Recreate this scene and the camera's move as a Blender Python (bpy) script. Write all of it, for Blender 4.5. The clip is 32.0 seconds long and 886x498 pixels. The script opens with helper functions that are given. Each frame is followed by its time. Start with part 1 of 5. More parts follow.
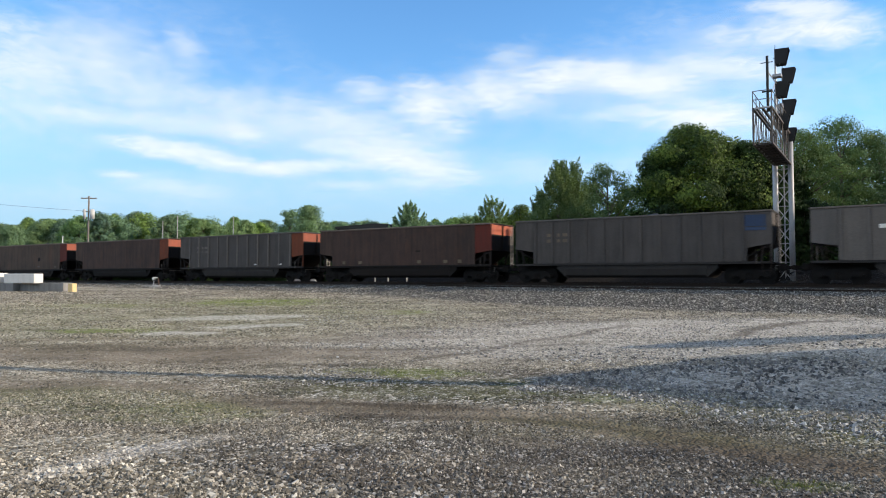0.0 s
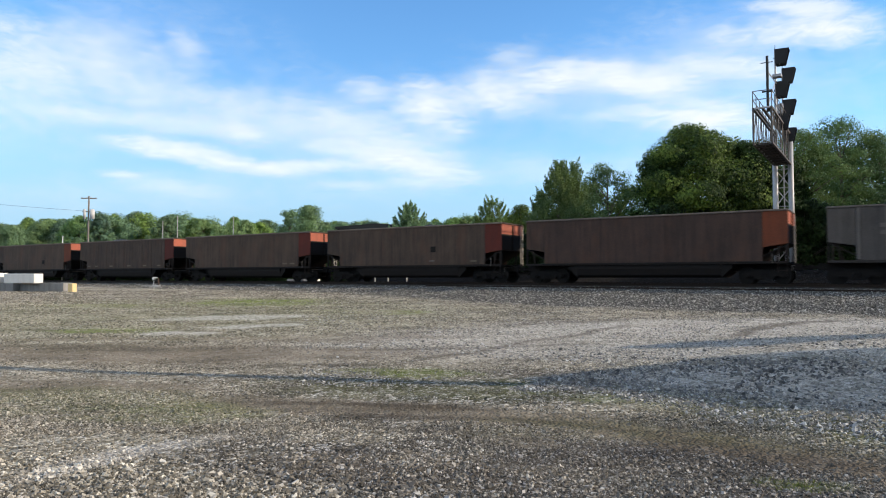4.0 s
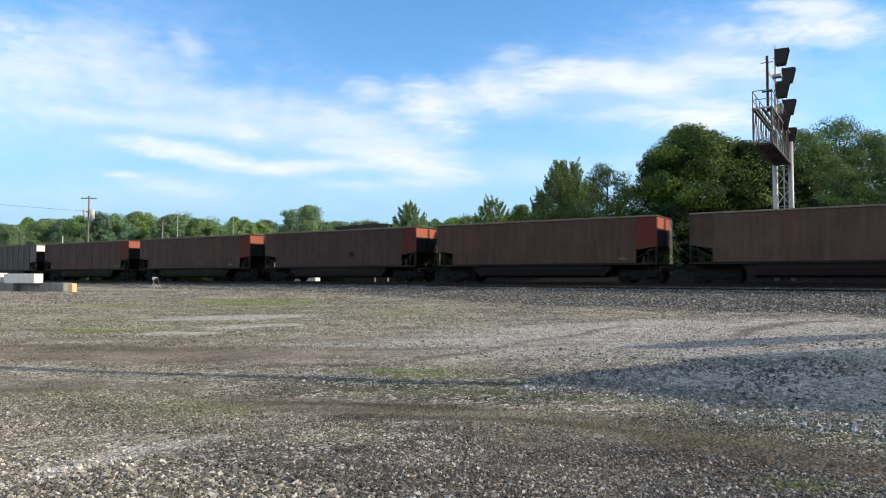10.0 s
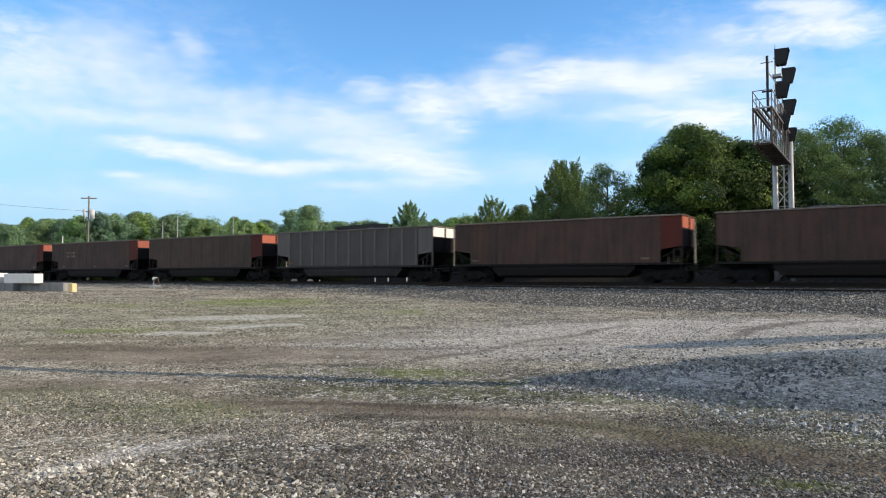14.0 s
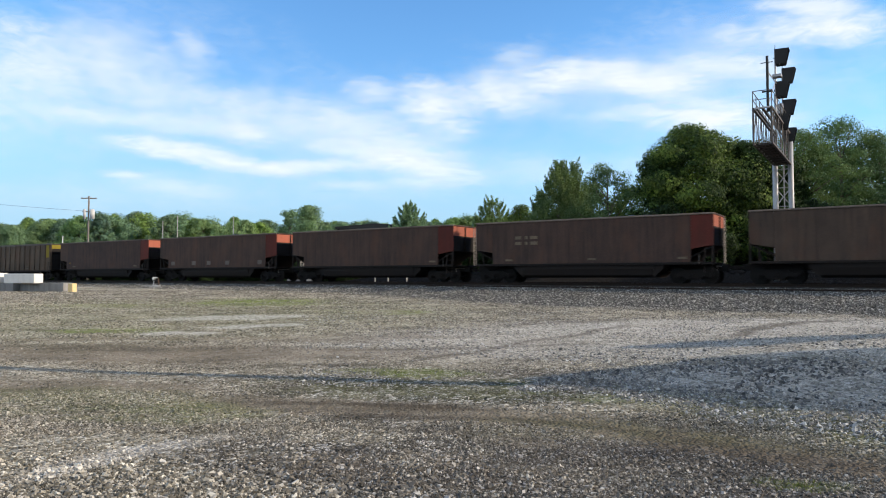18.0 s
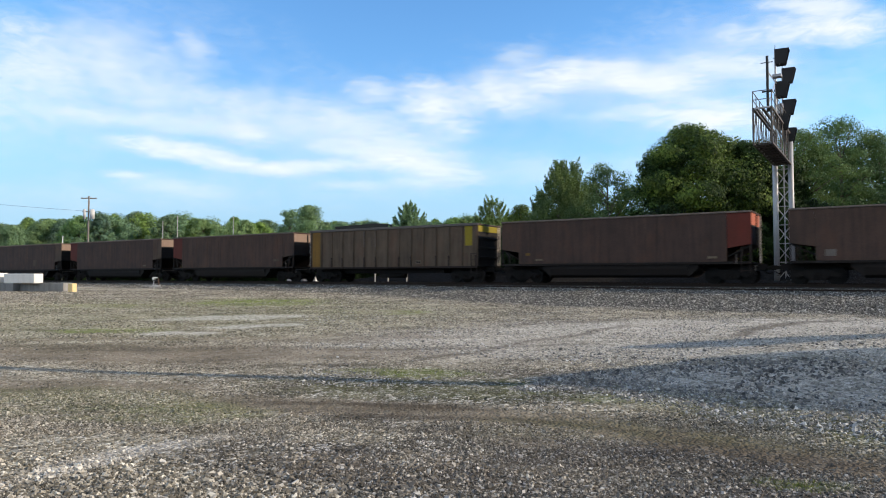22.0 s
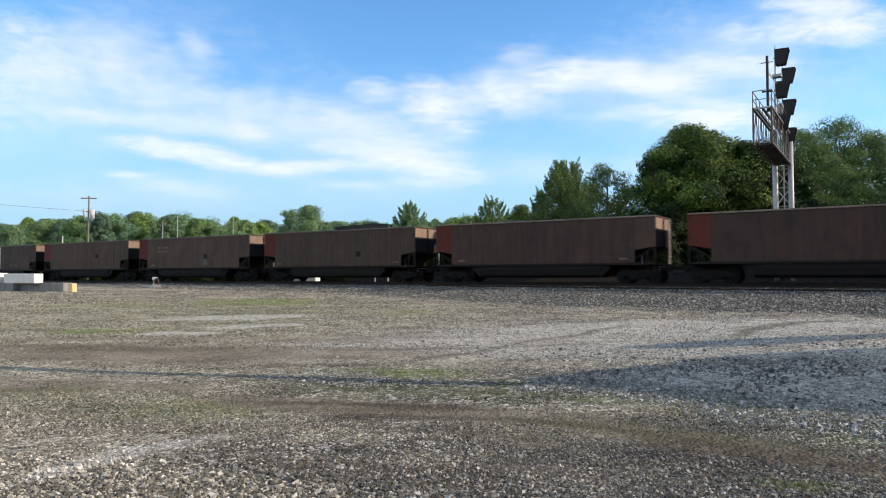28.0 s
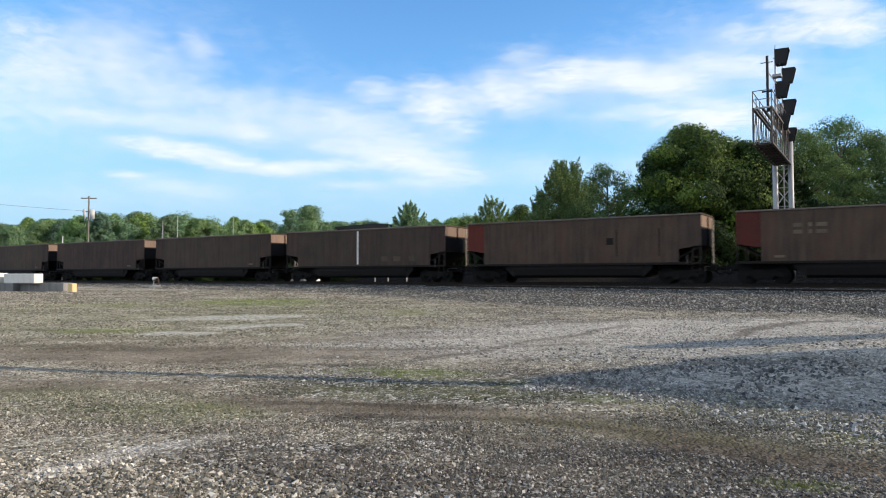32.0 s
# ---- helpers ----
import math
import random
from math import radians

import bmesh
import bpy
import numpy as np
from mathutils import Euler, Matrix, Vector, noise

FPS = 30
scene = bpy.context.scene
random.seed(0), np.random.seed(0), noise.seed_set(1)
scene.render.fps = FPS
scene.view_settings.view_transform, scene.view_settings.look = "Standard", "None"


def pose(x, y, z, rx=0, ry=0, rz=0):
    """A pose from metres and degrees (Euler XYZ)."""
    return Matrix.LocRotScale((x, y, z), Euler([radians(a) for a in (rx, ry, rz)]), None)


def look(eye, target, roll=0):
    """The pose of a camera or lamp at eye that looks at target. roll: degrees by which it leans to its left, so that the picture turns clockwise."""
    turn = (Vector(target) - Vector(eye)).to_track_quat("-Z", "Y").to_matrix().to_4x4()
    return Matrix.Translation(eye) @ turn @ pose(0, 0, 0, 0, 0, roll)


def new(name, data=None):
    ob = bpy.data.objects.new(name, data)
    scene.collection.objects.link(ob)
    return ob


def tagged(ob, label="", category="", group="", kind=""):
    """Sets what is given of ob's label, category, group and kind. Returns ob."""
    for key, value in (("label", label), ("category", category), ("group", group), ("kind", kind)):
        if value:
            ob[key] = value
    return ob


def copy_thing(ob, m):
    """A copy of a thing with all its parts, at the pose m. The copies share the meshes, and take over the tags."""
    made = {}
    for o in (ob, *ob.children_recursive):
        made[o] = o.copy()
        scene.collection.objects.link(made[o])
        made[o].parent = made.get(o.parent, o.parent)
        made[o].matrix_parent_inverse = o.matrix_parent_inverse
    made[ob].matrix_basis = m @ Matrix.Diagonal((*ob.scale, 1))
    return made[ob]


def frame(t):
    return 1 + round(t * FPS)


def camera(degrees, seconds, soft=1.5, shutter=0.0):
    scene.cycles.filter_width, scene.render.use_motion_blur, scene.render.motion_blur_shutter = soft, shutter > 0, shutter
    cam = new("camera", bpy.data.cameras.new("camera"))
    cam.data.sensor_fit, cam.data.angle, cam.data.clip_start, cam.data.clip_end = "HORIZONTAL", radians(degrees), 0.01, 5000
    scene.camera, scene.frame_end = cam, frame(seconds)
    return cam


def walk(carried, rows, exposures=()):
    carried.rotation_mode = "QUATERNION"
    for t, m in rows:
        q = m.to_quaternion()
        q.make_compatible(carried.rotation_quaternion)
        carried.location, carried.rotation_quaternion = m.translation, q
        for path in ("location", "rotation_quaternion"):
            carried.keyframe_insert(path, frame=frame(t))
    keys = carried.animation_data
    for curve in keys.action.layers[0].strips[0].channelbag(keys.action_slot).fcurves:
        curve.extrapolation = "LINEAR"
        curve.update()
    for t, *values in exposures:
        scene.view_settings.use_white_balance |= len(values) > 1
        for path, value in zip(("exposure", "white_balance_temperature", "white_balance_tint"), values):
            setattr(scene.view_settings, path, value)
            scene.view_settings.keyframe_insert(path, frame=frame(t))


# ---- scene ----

# ======== camera ========
cam = camera(64.9, 32.0, soft=1.05, shutter=0.3)
EYE = (0.0, 0.0, 1.5)
PITCH = 2.32
walk(cam, [(0.0, pose(*EYE, 90 + PITCH, 0, 0)), (32.0, pose(*EYE, 90 + PITCH, 0, 0))], exposures=[(0.0, 0.6), (32.0, 0.6)])

# ======== world and sun ========
SUN_EL, SUN_AZ = radians(24.0), radians(-12.0)
SUN_DIR = Vector((math.cos(SUN_EL) * math.cos(SUN_AZ), math.cos(SUN_EL) * math.sin(SUN_AZ), math.sin(SUN_EL)))
world = bpy.data.worlds.new("world")
scene.world = world
world.use_nodes = True
wn = world.node_tree.nodes
sky = wn.new("ShaderNodeTexSky")
sky.sky_type, sky.sun_disc = "NISHITA", False
sky.sun_elevation, sky.sun_rotation = SUN_EL, radians(-102.0)
sky.air_density, sky.dust_density, sky.ozone_density = 1.0, 0.5, 3.0
wn["Background"].inputs["Strength"].default_value = 0.15
clear_blue = wn.new("ShaderNodeMix")
clear_blue.data_type, clear_blue.blend_type = "RGBA", "MULTIPLY"
clear_blue.inputs[0].default_value = 1.0
clear_blue.inputs[7].default_value = (0.87, 1.07, 1.17, 1)
rich = wn.new("ShaderNodeHueSaturation")
rich.inputs["Saturation"].default_value = 1.11
rich.inputs["Value"].default_value = 0.95
world.node_tree.links.new(sky.outputs[0], rich.inputs["Color"])
world.node_tree.links.new(rich.outputs[0], clear_blue.inputs[6])
world.node_tree.links.new(clear_blue.outputs[2], wn["Background"].inputs["Color"])
sun_data = bpy.data.lights.new("sun", "SUN")
sun_data.energy, sun_data.angle, sun_data.color = 3.7, radians(0.5), (1.0, 0.87, 0.69)
sun = new("sun", sun_data)
sun.matrix_world = look(tuple(SUN_DIR * 60), (0, 0, 0))

# ======== materials ========
def nodes_of(name):
    m = bpy.data.materials.new(name)
    m.use_nodes = True
    return m, m.node_tree, m.node_tree.nodes["Principled BSDF"]


def node(nt, kind, **values):
    n = nt.nodes.new(kind)
    for key, value in values.items():
        n.inputs[key.replace("_", " ")].default_value = value
    return n


def ramp(nt, source, stops, smooth=False):
    r = nt.nodes.new("ShaderNodeValToRGB")
    while len(r.color_ramp.elements) < len(stops):
        r.color_ramp.elements.new(0.5)
    for e, (p, c) in zip(r.color_ramp.elements, stops):
        e.position = p
        e.color = (*c, 1) if len(c) == 3 else c
    if smooth:
        r.color_ramp.interpolation = "EASE"
    nt.links.new(source, r.inputs[0])
    return r.outputs[0]


def mix(nt, fac, a, b, blend="MIX"):
    n = nt.nodes.new("ShaderNodeMix")
    n.data_type, n.blend_type = "RGBA", blend
    for socket, value in ((n.inputs[0], fac), (n.inputs[6], a), (n.inputs[7], b)):
        if isinstance(value, bpy.types.NodeSocket):
            nt.links.new(value, socket)
        elif isinstance(value, (int, float)):
            socket.default_value = value
        else:
            socket.default_value = (*value, 1)
    return n.outputs[2]


def calc(nt, op, a, b=None, clamp=False):
    n = nt.nodes.new("ShaderNodeMath")
    n.operation, n.use_clamp = op, clamp
    for socket, value in ((n.inputs[0], a), (n.inputs[1], b)):
        if isinstance(value, bpy.types.NodeSocket):
            nt.links.new(value, socket)
        elif value is not None:
            socket.default_value = value
    return n.outputs[0]


def noise_tex(nt, vector, scale, detail=4.0, rough=0.55, distortion=0.0):
    n = node(nt, "ShaderNodeTexNoise", Scale=scale, Detail=detail, Roughness=rough, Distortion=distortion)
    nt.links.new(vector, n.inputs["Vector"])
    return n.outputs["Fac"]


def scaled(nt, vector, s):
    m = nt.nodes.new("ShaderNodeMapping")
    m.inputs["Scale"].default_value = s
    nt.links.new(vector, m.inputs["Vector"])
    return m.outputs[0]


def bump(nt, bsdf, height, strength, distance):
    b = node(nt, "ShaderNodeBump", Strength=strength, Distance=distance)
    nt.links.new(height, b.inputs["Height"])
    nt.links.new(b.outputs[0], bsdf.inputs["Normal"])


def painted(name, base, dirt=(0.10, 0.085, 0.07), amount=0.5, rough=0.75, metal=0.0, streak=1.0, rust=0.0):
    """Weathered paint on steel: grime in patches, rain streaks, a little grain."""
    m, nt, b = nodes_of(name)
    co = nt.nodes.new("ShaderNodeTexCoord").outputs["Object"]
    info = nt.nodes.new("ShaderNodeObjectInfo").outputs["Random"]
    shift = nt.nodes.new("ShaderNodeVectorMath")
    shift.operation = "ADD"
    comb = nt.nodes.new("ShaderNodeCombineXYZ")
    nt.links.new(calc(nt, "MULTIPLY", info, 37.0), comb.inputs[0])
    nt.links.new(co, shift.inputs[0])
    nt.links.new(comb.outputs[0], shift.inputs[1])
    v = shift.outputs[0]
    patches = ramp(nt, noise_tex(nt, v, 0.55, 5, 0.6), [(0.3, (0, 0, 0)), (0.7, (1, 1, 1))])
    streaks = ramp(nt, noise_tex(nt, scaled(nt, v, (2.0, 2.0, 0.16)), 1.6, 5, 0.65), [(0.40, (0, 0, 0)), (0.66, (1, 1, 1))])
    dirt_fac = calc(nt, "MULTIPLY", calc(nt, "ADD", calc(nt, "MULTIPLY", patches, 0.6), calc(nt, "MULTIPLY", streaks, 0.5 * streak)), amount, True)
    colour = mix(nt, dirt_fac, base, dirt)
    grain = noise_tex(nt, v, 18.0, 3, 0.6)
    colour = mix(nt, 0.35, colour, ramp(nt, grain, [(0.3, (0.35, 0.35, 0.35)), (0.7, (0.75, 0.72, 0.7))]), "OVERLAY")
    colour = mix(nt, 1.0, colour, ramp(nt, info, [(0.0, (0.82, 0.82, 0.84)), (1.0, (1.15, 1.1, 1.05))]), "MULTIPLY")
    if rust:
        blot = ramp(nt, noise_tex(nt, scaled(nt, v, (1.0, 1.0, 0.5)), 0.9, 6, 0.7), [(0.52, (0, 0, 0)), (0.68, (1, 1, 1))])
        colour = mix(nt, calc(nt, "MULTIPLY", blot, rust), colour, (0.088, 0.042, 0.027))
        runs = ramp(nt, noise_tex(nt, scaled(nt, v, (3.6, 3.6, 0.12)), 2.0, 4, 0.6), [(0.60, (0, 0, 0)), (0.68, (1, 1, 1))])
        colour = mix(nt, calc(nt, "MULTIPLY", runs, rust), colour, (0.020, 0.016, 0.014))
    nt.links.new(colour, b.inputs["Base Color"])
    b.inputs["Roughness"].default_value, b.inputs["Metallic"].default_value = rough, metal
    b.inputs["Specular IOR Level"].default_value = 0.2
    bump(nt, b, grain, 0.25, 0.01)
    return m


BROWN = painted("faded_brown_steel", (0.076, 0.046, 0.037), (0.031, 0.0228, 0.0198), 0.95, rust=0.5)
BROWN_PALE = painted("pale_brown_steel", (0.089, 0.060, 0.0455), (0.037, 0.028, 0.0225), 0.95, rust=0.5)
BROWN_DARK = painted("dark_brown_steel", (0.028, 0.0185, 0.0155), (0.018, 0.0145, 0.0125), 0.8)
# darker copy of the end paint for the bays: grime and shade in it
RED = painted("dirty_shaded_red_paint", (0.108, 0.0225, 0.016), (0.046, 0.021, 0.0165), 0.6)
ORANGE = painted("orange_red_paint", (0.345, 0.098, 0.060), (0.15, 0.075, 0.055), 0.5)
TAN = painted("weathered_tan_paint", (0.108, 0.082, 0.060), (0.042, 0.031, 0.024), 0.95, rust=0.45)
YELLOW = painted("yellow_paint", (0.17, 0.095, 0.018), (0.075, 0.048, 0.022), 0.6)
BRIGHT_YELLOW = painted("bright_yellow_paint", (0.24, 0.19, 0.016), (0.13, 0.10, 0.025), 0.4)
ALUMINIUM = painted("dull_aluminium", (0.082, 0.0735, 0.070), (0.040, 0.036, 0.0345), 0.8, 0.7, 0.0)
ALUMINIUM_PALE = painted("pale_aluminium", (0.14, 0.125, 0.115), (0.075, 0.066, 0.059), 0.7, 0.7, 0.0)
BLUE = painted("blue_paint", (0.035, 0.062, 0.125), (0.05, 0.055, 0.075), 0.6)
WHITE = painted("white_paint", (0.75, 0.74, 0.71), (0.42, 0.4, 0.36), 0.4)
DARK_STEEL = painted("grimy_black_steel", (0.012, 0.0105, 0.010), (0.016, 0.0138, 0.013), 0.6, 0.9)
SIGNAL_BLACK = painted("black_signal_paint", (0.018, 0.018, 0.02), (0.03, 0.03, 0.03), 0.5, 0.6)
GALV = painted("galvanised_steel", (0.42, 0.425, 0.44), (0.27, 0.26, 0.26), 0.55, 0.55, 0.3)
CONCRETE = painted("weathered_concrete", (0.50, 0.495, 0.485), (0.30, 0.295, 0.285), 0.6, 0.9)
CONCRETE_DARK = painted("dirty_damp_concrete", (0.27, 0.268, 0.265), (0.10, 0.097, 0.093), 0.8, 0.9)
YELLOW_CONCRETE = painted("yellow_painted_concrete", (0.66, 0.50, 0.26), (0.52, 0.42, 0.27), 0.5, 0.85)
TANK_GREY = painted("pale_grey_tank_paint", (0.52, 0.53, 0.54), (0.36, 0.36, 0.36), 0.4, 0.6)
CONCRETE_PALE = painted("pale_weathered_concrete", (0.68, 0.675, 0.66), (0.44, 0.43, 0.41), 0.55, 0.9)
POLE_WOOD = painted("weathered_pole_wood", (0.175, 0.165, 0.15), (0.11, 0.102, 0.092), 0.7, 0.9)
TIE_WOOD = painted("creosoted_timber", (0.012, 0.011, 0.01), (0.02, 0.018, 0.017), 0.6, 0.9)
RAIL_STEEL = painted("rusty_rail_steel", (0.03, 0.02, 0.015), (0.02, 0.014, 0.011), 0.6, 0.65, 0.2)
SHED_WALL = painted("shed_siding", (0.42, 0.40, 0.36), (0.30, 0.28, 0.25), 0.5, 0.85)
ROOF_DARK = painted("dark_roofing", (0.02, 0.024, 0.03), (0.015, 0.018, 0.022), 0.5, 0.8)
GLASS_DARK = painted("dark_window_glass", (0.02, 0.025, 0.03), (0.02, 0.02, 0.02), 0.1, 0.12)


def coal_material():
    m, nt, b = nodes_of("coal")
    co = nt.nodes.new("ShaderNodeTexCoord").outputs["Object"]
    g = noise_tex(nt, co, 9.0, 5, 0.7)
    nt.links.new(ramp(nt, g, [(0.3, (0.008, 0.008, 0.009)), (0.75, (0.035, 0.034, 0.036))]), b.inputs["Base Color"])
    b.inputs["Roughness"].default_value = 0.5
    bump(nt, b, g, 0.9, 0.08)
    return m


COAL = coal_material()


def leaf_material(name, dark, light, through_colour, glow=0.28, low=0.34):
    m, nt, b = nodes_of(name)
    geo = nt.nodes.new("ShaderNodeNewGeometry")
    pos = nt.nodes.new("ShaderNodeTexCoord").outputs["Object"]
    big = noise_tex(nt, pos, 0.35, 3)
    f = calc(nt, "ADD", calc(nt, "MULTIPLY", geo.outputs["Random Per Island"], 0.26), calc(nt, "MULTIPLY", big, 0.74))
    c = ramp(nt, f, [(low, dark), (0.74, light)])
    own = nt.nodes.new("ShaderNodeObjectInfo").outputs["Random"]
    c = mix(nt, 1.0, c, ramp(nt, own, [(0.0, (0.80, 0.88, 1.10)), (0.5, (1.0, 1.0, 1.0)), (1.0, (1.08, 1.06, 0.88))]), "MULTIPLY")
    nt.links.new(c, b.inputs["Base Color"])
    b.inputs["Roughness"].default_value = 0.6
    b.inputs["Specular IOR Level"].default_value = 0.12
    tr = nt.nodes.new("ShaderNodeBsdfTranslucent")
    tr.inputs["Color"].default_value = (*through_colour, 1)
    mixer = nt.nodes.new("ShaderNodeMixShader")
    mixer.inputs[0].default_value = glow
    nt.links.new(b.outputs[0], mixer.inputs[1])
    nt.links.new(tr.outputs[0], mixer.inputs[2])
    nt.links.new(mixer.outputs[0], nt.nodes["Material Output"].inputs["Surface"])
    return m


# next car's shade and soot in one paint; sills and tubs share it
SHADE_GRIME = painted("shaded_sooty_steel", (0.015, 0.011, 0.0098), (0.011, 0.0098, 0.0092), 0.6)
TAN_END = painted("worn_tan_end", (0.23, 0.165, 0.128), (0.13, 0.09, 0.07), 0.7)
LADDER_PAINT = painted("pale_ladder_paint", (0.40, 0.37, 0.34), (0.2, 0.18, 0.16), 0.5)
TUB_GREY = painted("dark_grey_tub", (0.038, 0.034, 0.033), (0.021, 0.019, 0.0185), 0.7)

ARM_STEEL = painted("dark_weathered_galvanising", (0.13, 0.12, 0.112), (0.055, 0.047, 0.042), 0.7, 0.7, 0.2)
# ORANGE again for the bays, with grime and shade put into the colour
DULL_ORANGE = painted("dirty_shaded_orange_paint", (0.15, 0.042, 0.02), (0.055, 0.026, 0.018), 0.55)
# pale chord paint: grazing sunlight put into its colour
RIM = painted("sunlit_rim", (0.20, 0.165, 0.14), (0.085, 0.066, 0.055), 0.8)
FAINT = painted("faded_stencil_paint", (0.145, 0.118, 0.084), (0.09, 0.07, 0.052), 0.6)
LEAF = leaf_material("broad_leaves", (0.016, 0.033, 0.013), (0.185, 0.262, 0.056), (0.17, 0.26, 0.045), 0.2, 0.43)
# distance haze is mixed into LEAF_FAR, LEAF_FAR_DEEP and LEAF_MID
LEAF_FAR_DEEP = leaf_material("hazed_dark_leaves", (0.075, 0.118, 0.085), (0.19, 0.275, 0.165), (0.20, 0.30, 0.14))
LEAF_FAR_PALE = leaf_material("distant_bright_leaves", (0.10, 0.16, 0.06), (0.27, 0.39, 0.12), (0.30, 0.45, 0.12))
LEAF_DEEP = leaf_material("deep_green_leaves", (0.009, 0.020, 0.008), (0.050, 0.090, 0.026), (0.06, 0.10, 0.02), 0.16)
LEAF_GREY = leaf_material("grey_green_leaves", (0.042, 0.07, 0.027), (0.18, 0.25, 0.095), (0.17, 0.25, 0.065))
# the trees' shade is put into these darker undergrowth colours
LEAF_LOW = leaf_material("shaded_undergrowth_leaves", (0.010, 0.020, 0.008), (0.042, 0.070, 0.022), (0.04, 0.07, 0.02), 0.15)
LEAF_FAR = leaf_material("hazed_distant_leaves", (0.092, 0.145, 0.088), (0.27, 0.375, 0.17), (0.29, 0.43, 0.17))
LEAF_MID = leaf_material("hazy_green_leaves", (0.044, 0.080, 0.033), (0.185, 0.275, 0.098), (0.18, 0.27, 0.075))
GRASS = leaf_material("grass_blades", (0.10, 0.12, 0.035), (0.22, 0.25, 0.085), (0.14, 0.17, 0.05))


def bark_material():
    m, nt, b = nodes_of("bark")
    co = nt.nodes.new("ShaderNodeTexCoord").outputs["Object"]
    g = noise_tex(nt, scaled(nt, co, (4, 4, 0.7)), 3.0, 5, 0.65)
    nt.links.new(ramp(nt, g, [(0.3, (0.05, 0.04, 0.03)), (0.7, (0.16, 0.13, 0.10))]), b.inputs["Base Color"])
    b.inputs["Roughness"].default_value = 0.9
    bump(nt, b, g, 0.8, 0.03)
    return m


BARK = bark_material()


# ======== mesh helpers ========
class Geo:
    """Collects boxes, tubes and slabs for one mesh."""

    def __init__(self):
        self.v, self.f = [], []

    def add(self, verts, faces):
        n = len(self.v)
        self.v += [tuple(p) for p in verts]
        self.f += [tuple(i + n for i in face) for face in faces]
        return self

    def box(self, x0, x1, y0, y1, z0, z1, c=0.0):
        """A box; c chamfers its upright and level edges along x."""
        if c <= 0:
            vs = [(x, y, z) for x in (x0, x1) for y in (y0, y1) for z in (z0, z1)]
            return self.add(vs, [(0, 1, 3, 2), (4, 6, 7, 5), (0, 4, 5, 1), (2, 3, 7, 6), (0, 2, 6, 4), (1, 5, 7, 3)])
        ring = [(y0 + c, z0), (y1 - c, z0), (y1, z0 + c), (y1, z1 - c), (y1 - c, z1), (y0 + c, z1), (y0, z1 - c), (y0, z0 + c)]
        inner = [((y - (y0 + y1) / 2), (z - (z0 + z1) / 2)) for y, z in ring]
        my, mz = (y0 + y1) / 2, (z0 + z1) / 2
        sy, sz = 1 - 2 * c / max(y1 - y0, 1e-6), 1 - 2 * c / max(z1 - z0, 1e-6)
        vs = [(x0, my + a * sy, mz + b * sz) for a, b in inner] + [(x0 + c, y, z) for y, z in ring]
        vs += [(x1 - c, y, z) for y, z in ring] + [(x1, my + a * sy, mz + b * sz) for a, b in inner]
        fs = [tuple(range(7, -1, -1)), tuple(range(24, 32))]
        for k in range(3):
            for i in range(8):
                j = (i + 1) % 8
                fs.append((k * 8 + i, k * 8 + j, k * 8 + 8 + j, k * 8 + 8 + i))
        return self.add(vs, fs)

    def tube(self, a, b, r0, r1=None, n=8, cap=True):
        a, b = Vector(a), Vector(b)
        r1 = r0 if r1 is None else r1
        d = (b - a).normalized()
        e = d.cross(Vector((0, 0, 1)) if abs(d.z) < 0.9 else Vector((1, 0, 0))).normalized()
        g = d.cross(e)
        vs = []
        for p, r in ((a, r0), (b, r1)):
            vs += [p + (e * math.cos(2 * math.pi * i / n) + g * math.sin(2 * math.pi * i / n)) * r for i in range(n)]
        fs = [(i, (i + 1) % n, n + (i + 1) % n, n + i) for i in range(n)]
        if cap:
            fs += [tuple(range(n - 1, -1, -1)), tuple(range(n, 2 * n))]
        return self.add(vs, fs)

    def slab(self, outline, axis, lo, hi):
        """A flat outline (list of pairs) pushed out along an axis, from lo to hi."""
        n = len(outline)

        def at(p, h):
            return {"x": (h, p[0], p[1]), "y": (p[0], h, p[1]), "z": (p[0], p[1], h)}[axis]

        vs = [at(p, lo) for p in outline] + [at(p, hi) for p in outline]
        fs = [tuple(range(n - 1, -1, -1)), tuple(range(n, 2 * n))] + [(i, (i + 1) % n, n + (i + 1) % n, n + i) for i in range(n)]
        return self.add(vs, fs)

    def mesh(self, name, material, smooth=False):
        me = bpy.data.meshes.new(name)
        me.from_pydata(self.v, [], self.f)
        me.materials.append(material)
        bm = bmesh.new()
        bm.from_mesh(me)
        bmesh.ops.recalc_face_normals(bm, faces=bm.faces)
        bm.to_mesh(me)
        bm.free()
        if smooth:
            me.shade_smooth()
        return me


def piece(name, me, parent, m=None, label=""):
    """Links a mesh as one part under a thing or a part."""
    ob = new(name, me)
    ob.parent = parent
    if m is not None:
        ob.matrix_basis = m
    if label:
        tagged(ob, label)
    return ob


def part(name, geo, material, parent, label="", smooth=False):
    return piece(name, geo.mesh(name, material, smooth), parent, None, label)


def thing(name, m, label, category, group="", kind=""):
    ob = new(name)
    ob.empty_display_size = 0.2
    ob.matrix_basis = m
    return tagged(ob, label, category, group, kind)


def raw_mesh(name, verts, faces, material):
    me = bpy.data.meshes.new(name)
    verts, faces = np.asarray(verts, np.float32), np.asarray(faces, np.int32)
    k = faces.shape[1]
    me.vertices.add(len(verts))
    me.vertices.foreach_set("co", verts.ravel())
    me.loops.add(faces.size)
    me.loops.foreach_set("vertex_index", faces.ravel())
    me.polygons.add(len(faces))
    me.polygons.foreach_set("loop_start", np.arange(0, faces.size, k, dtype=np.int32))
    me.materials.append(material)
    me.update(calc_edges=True)
    me.validate()
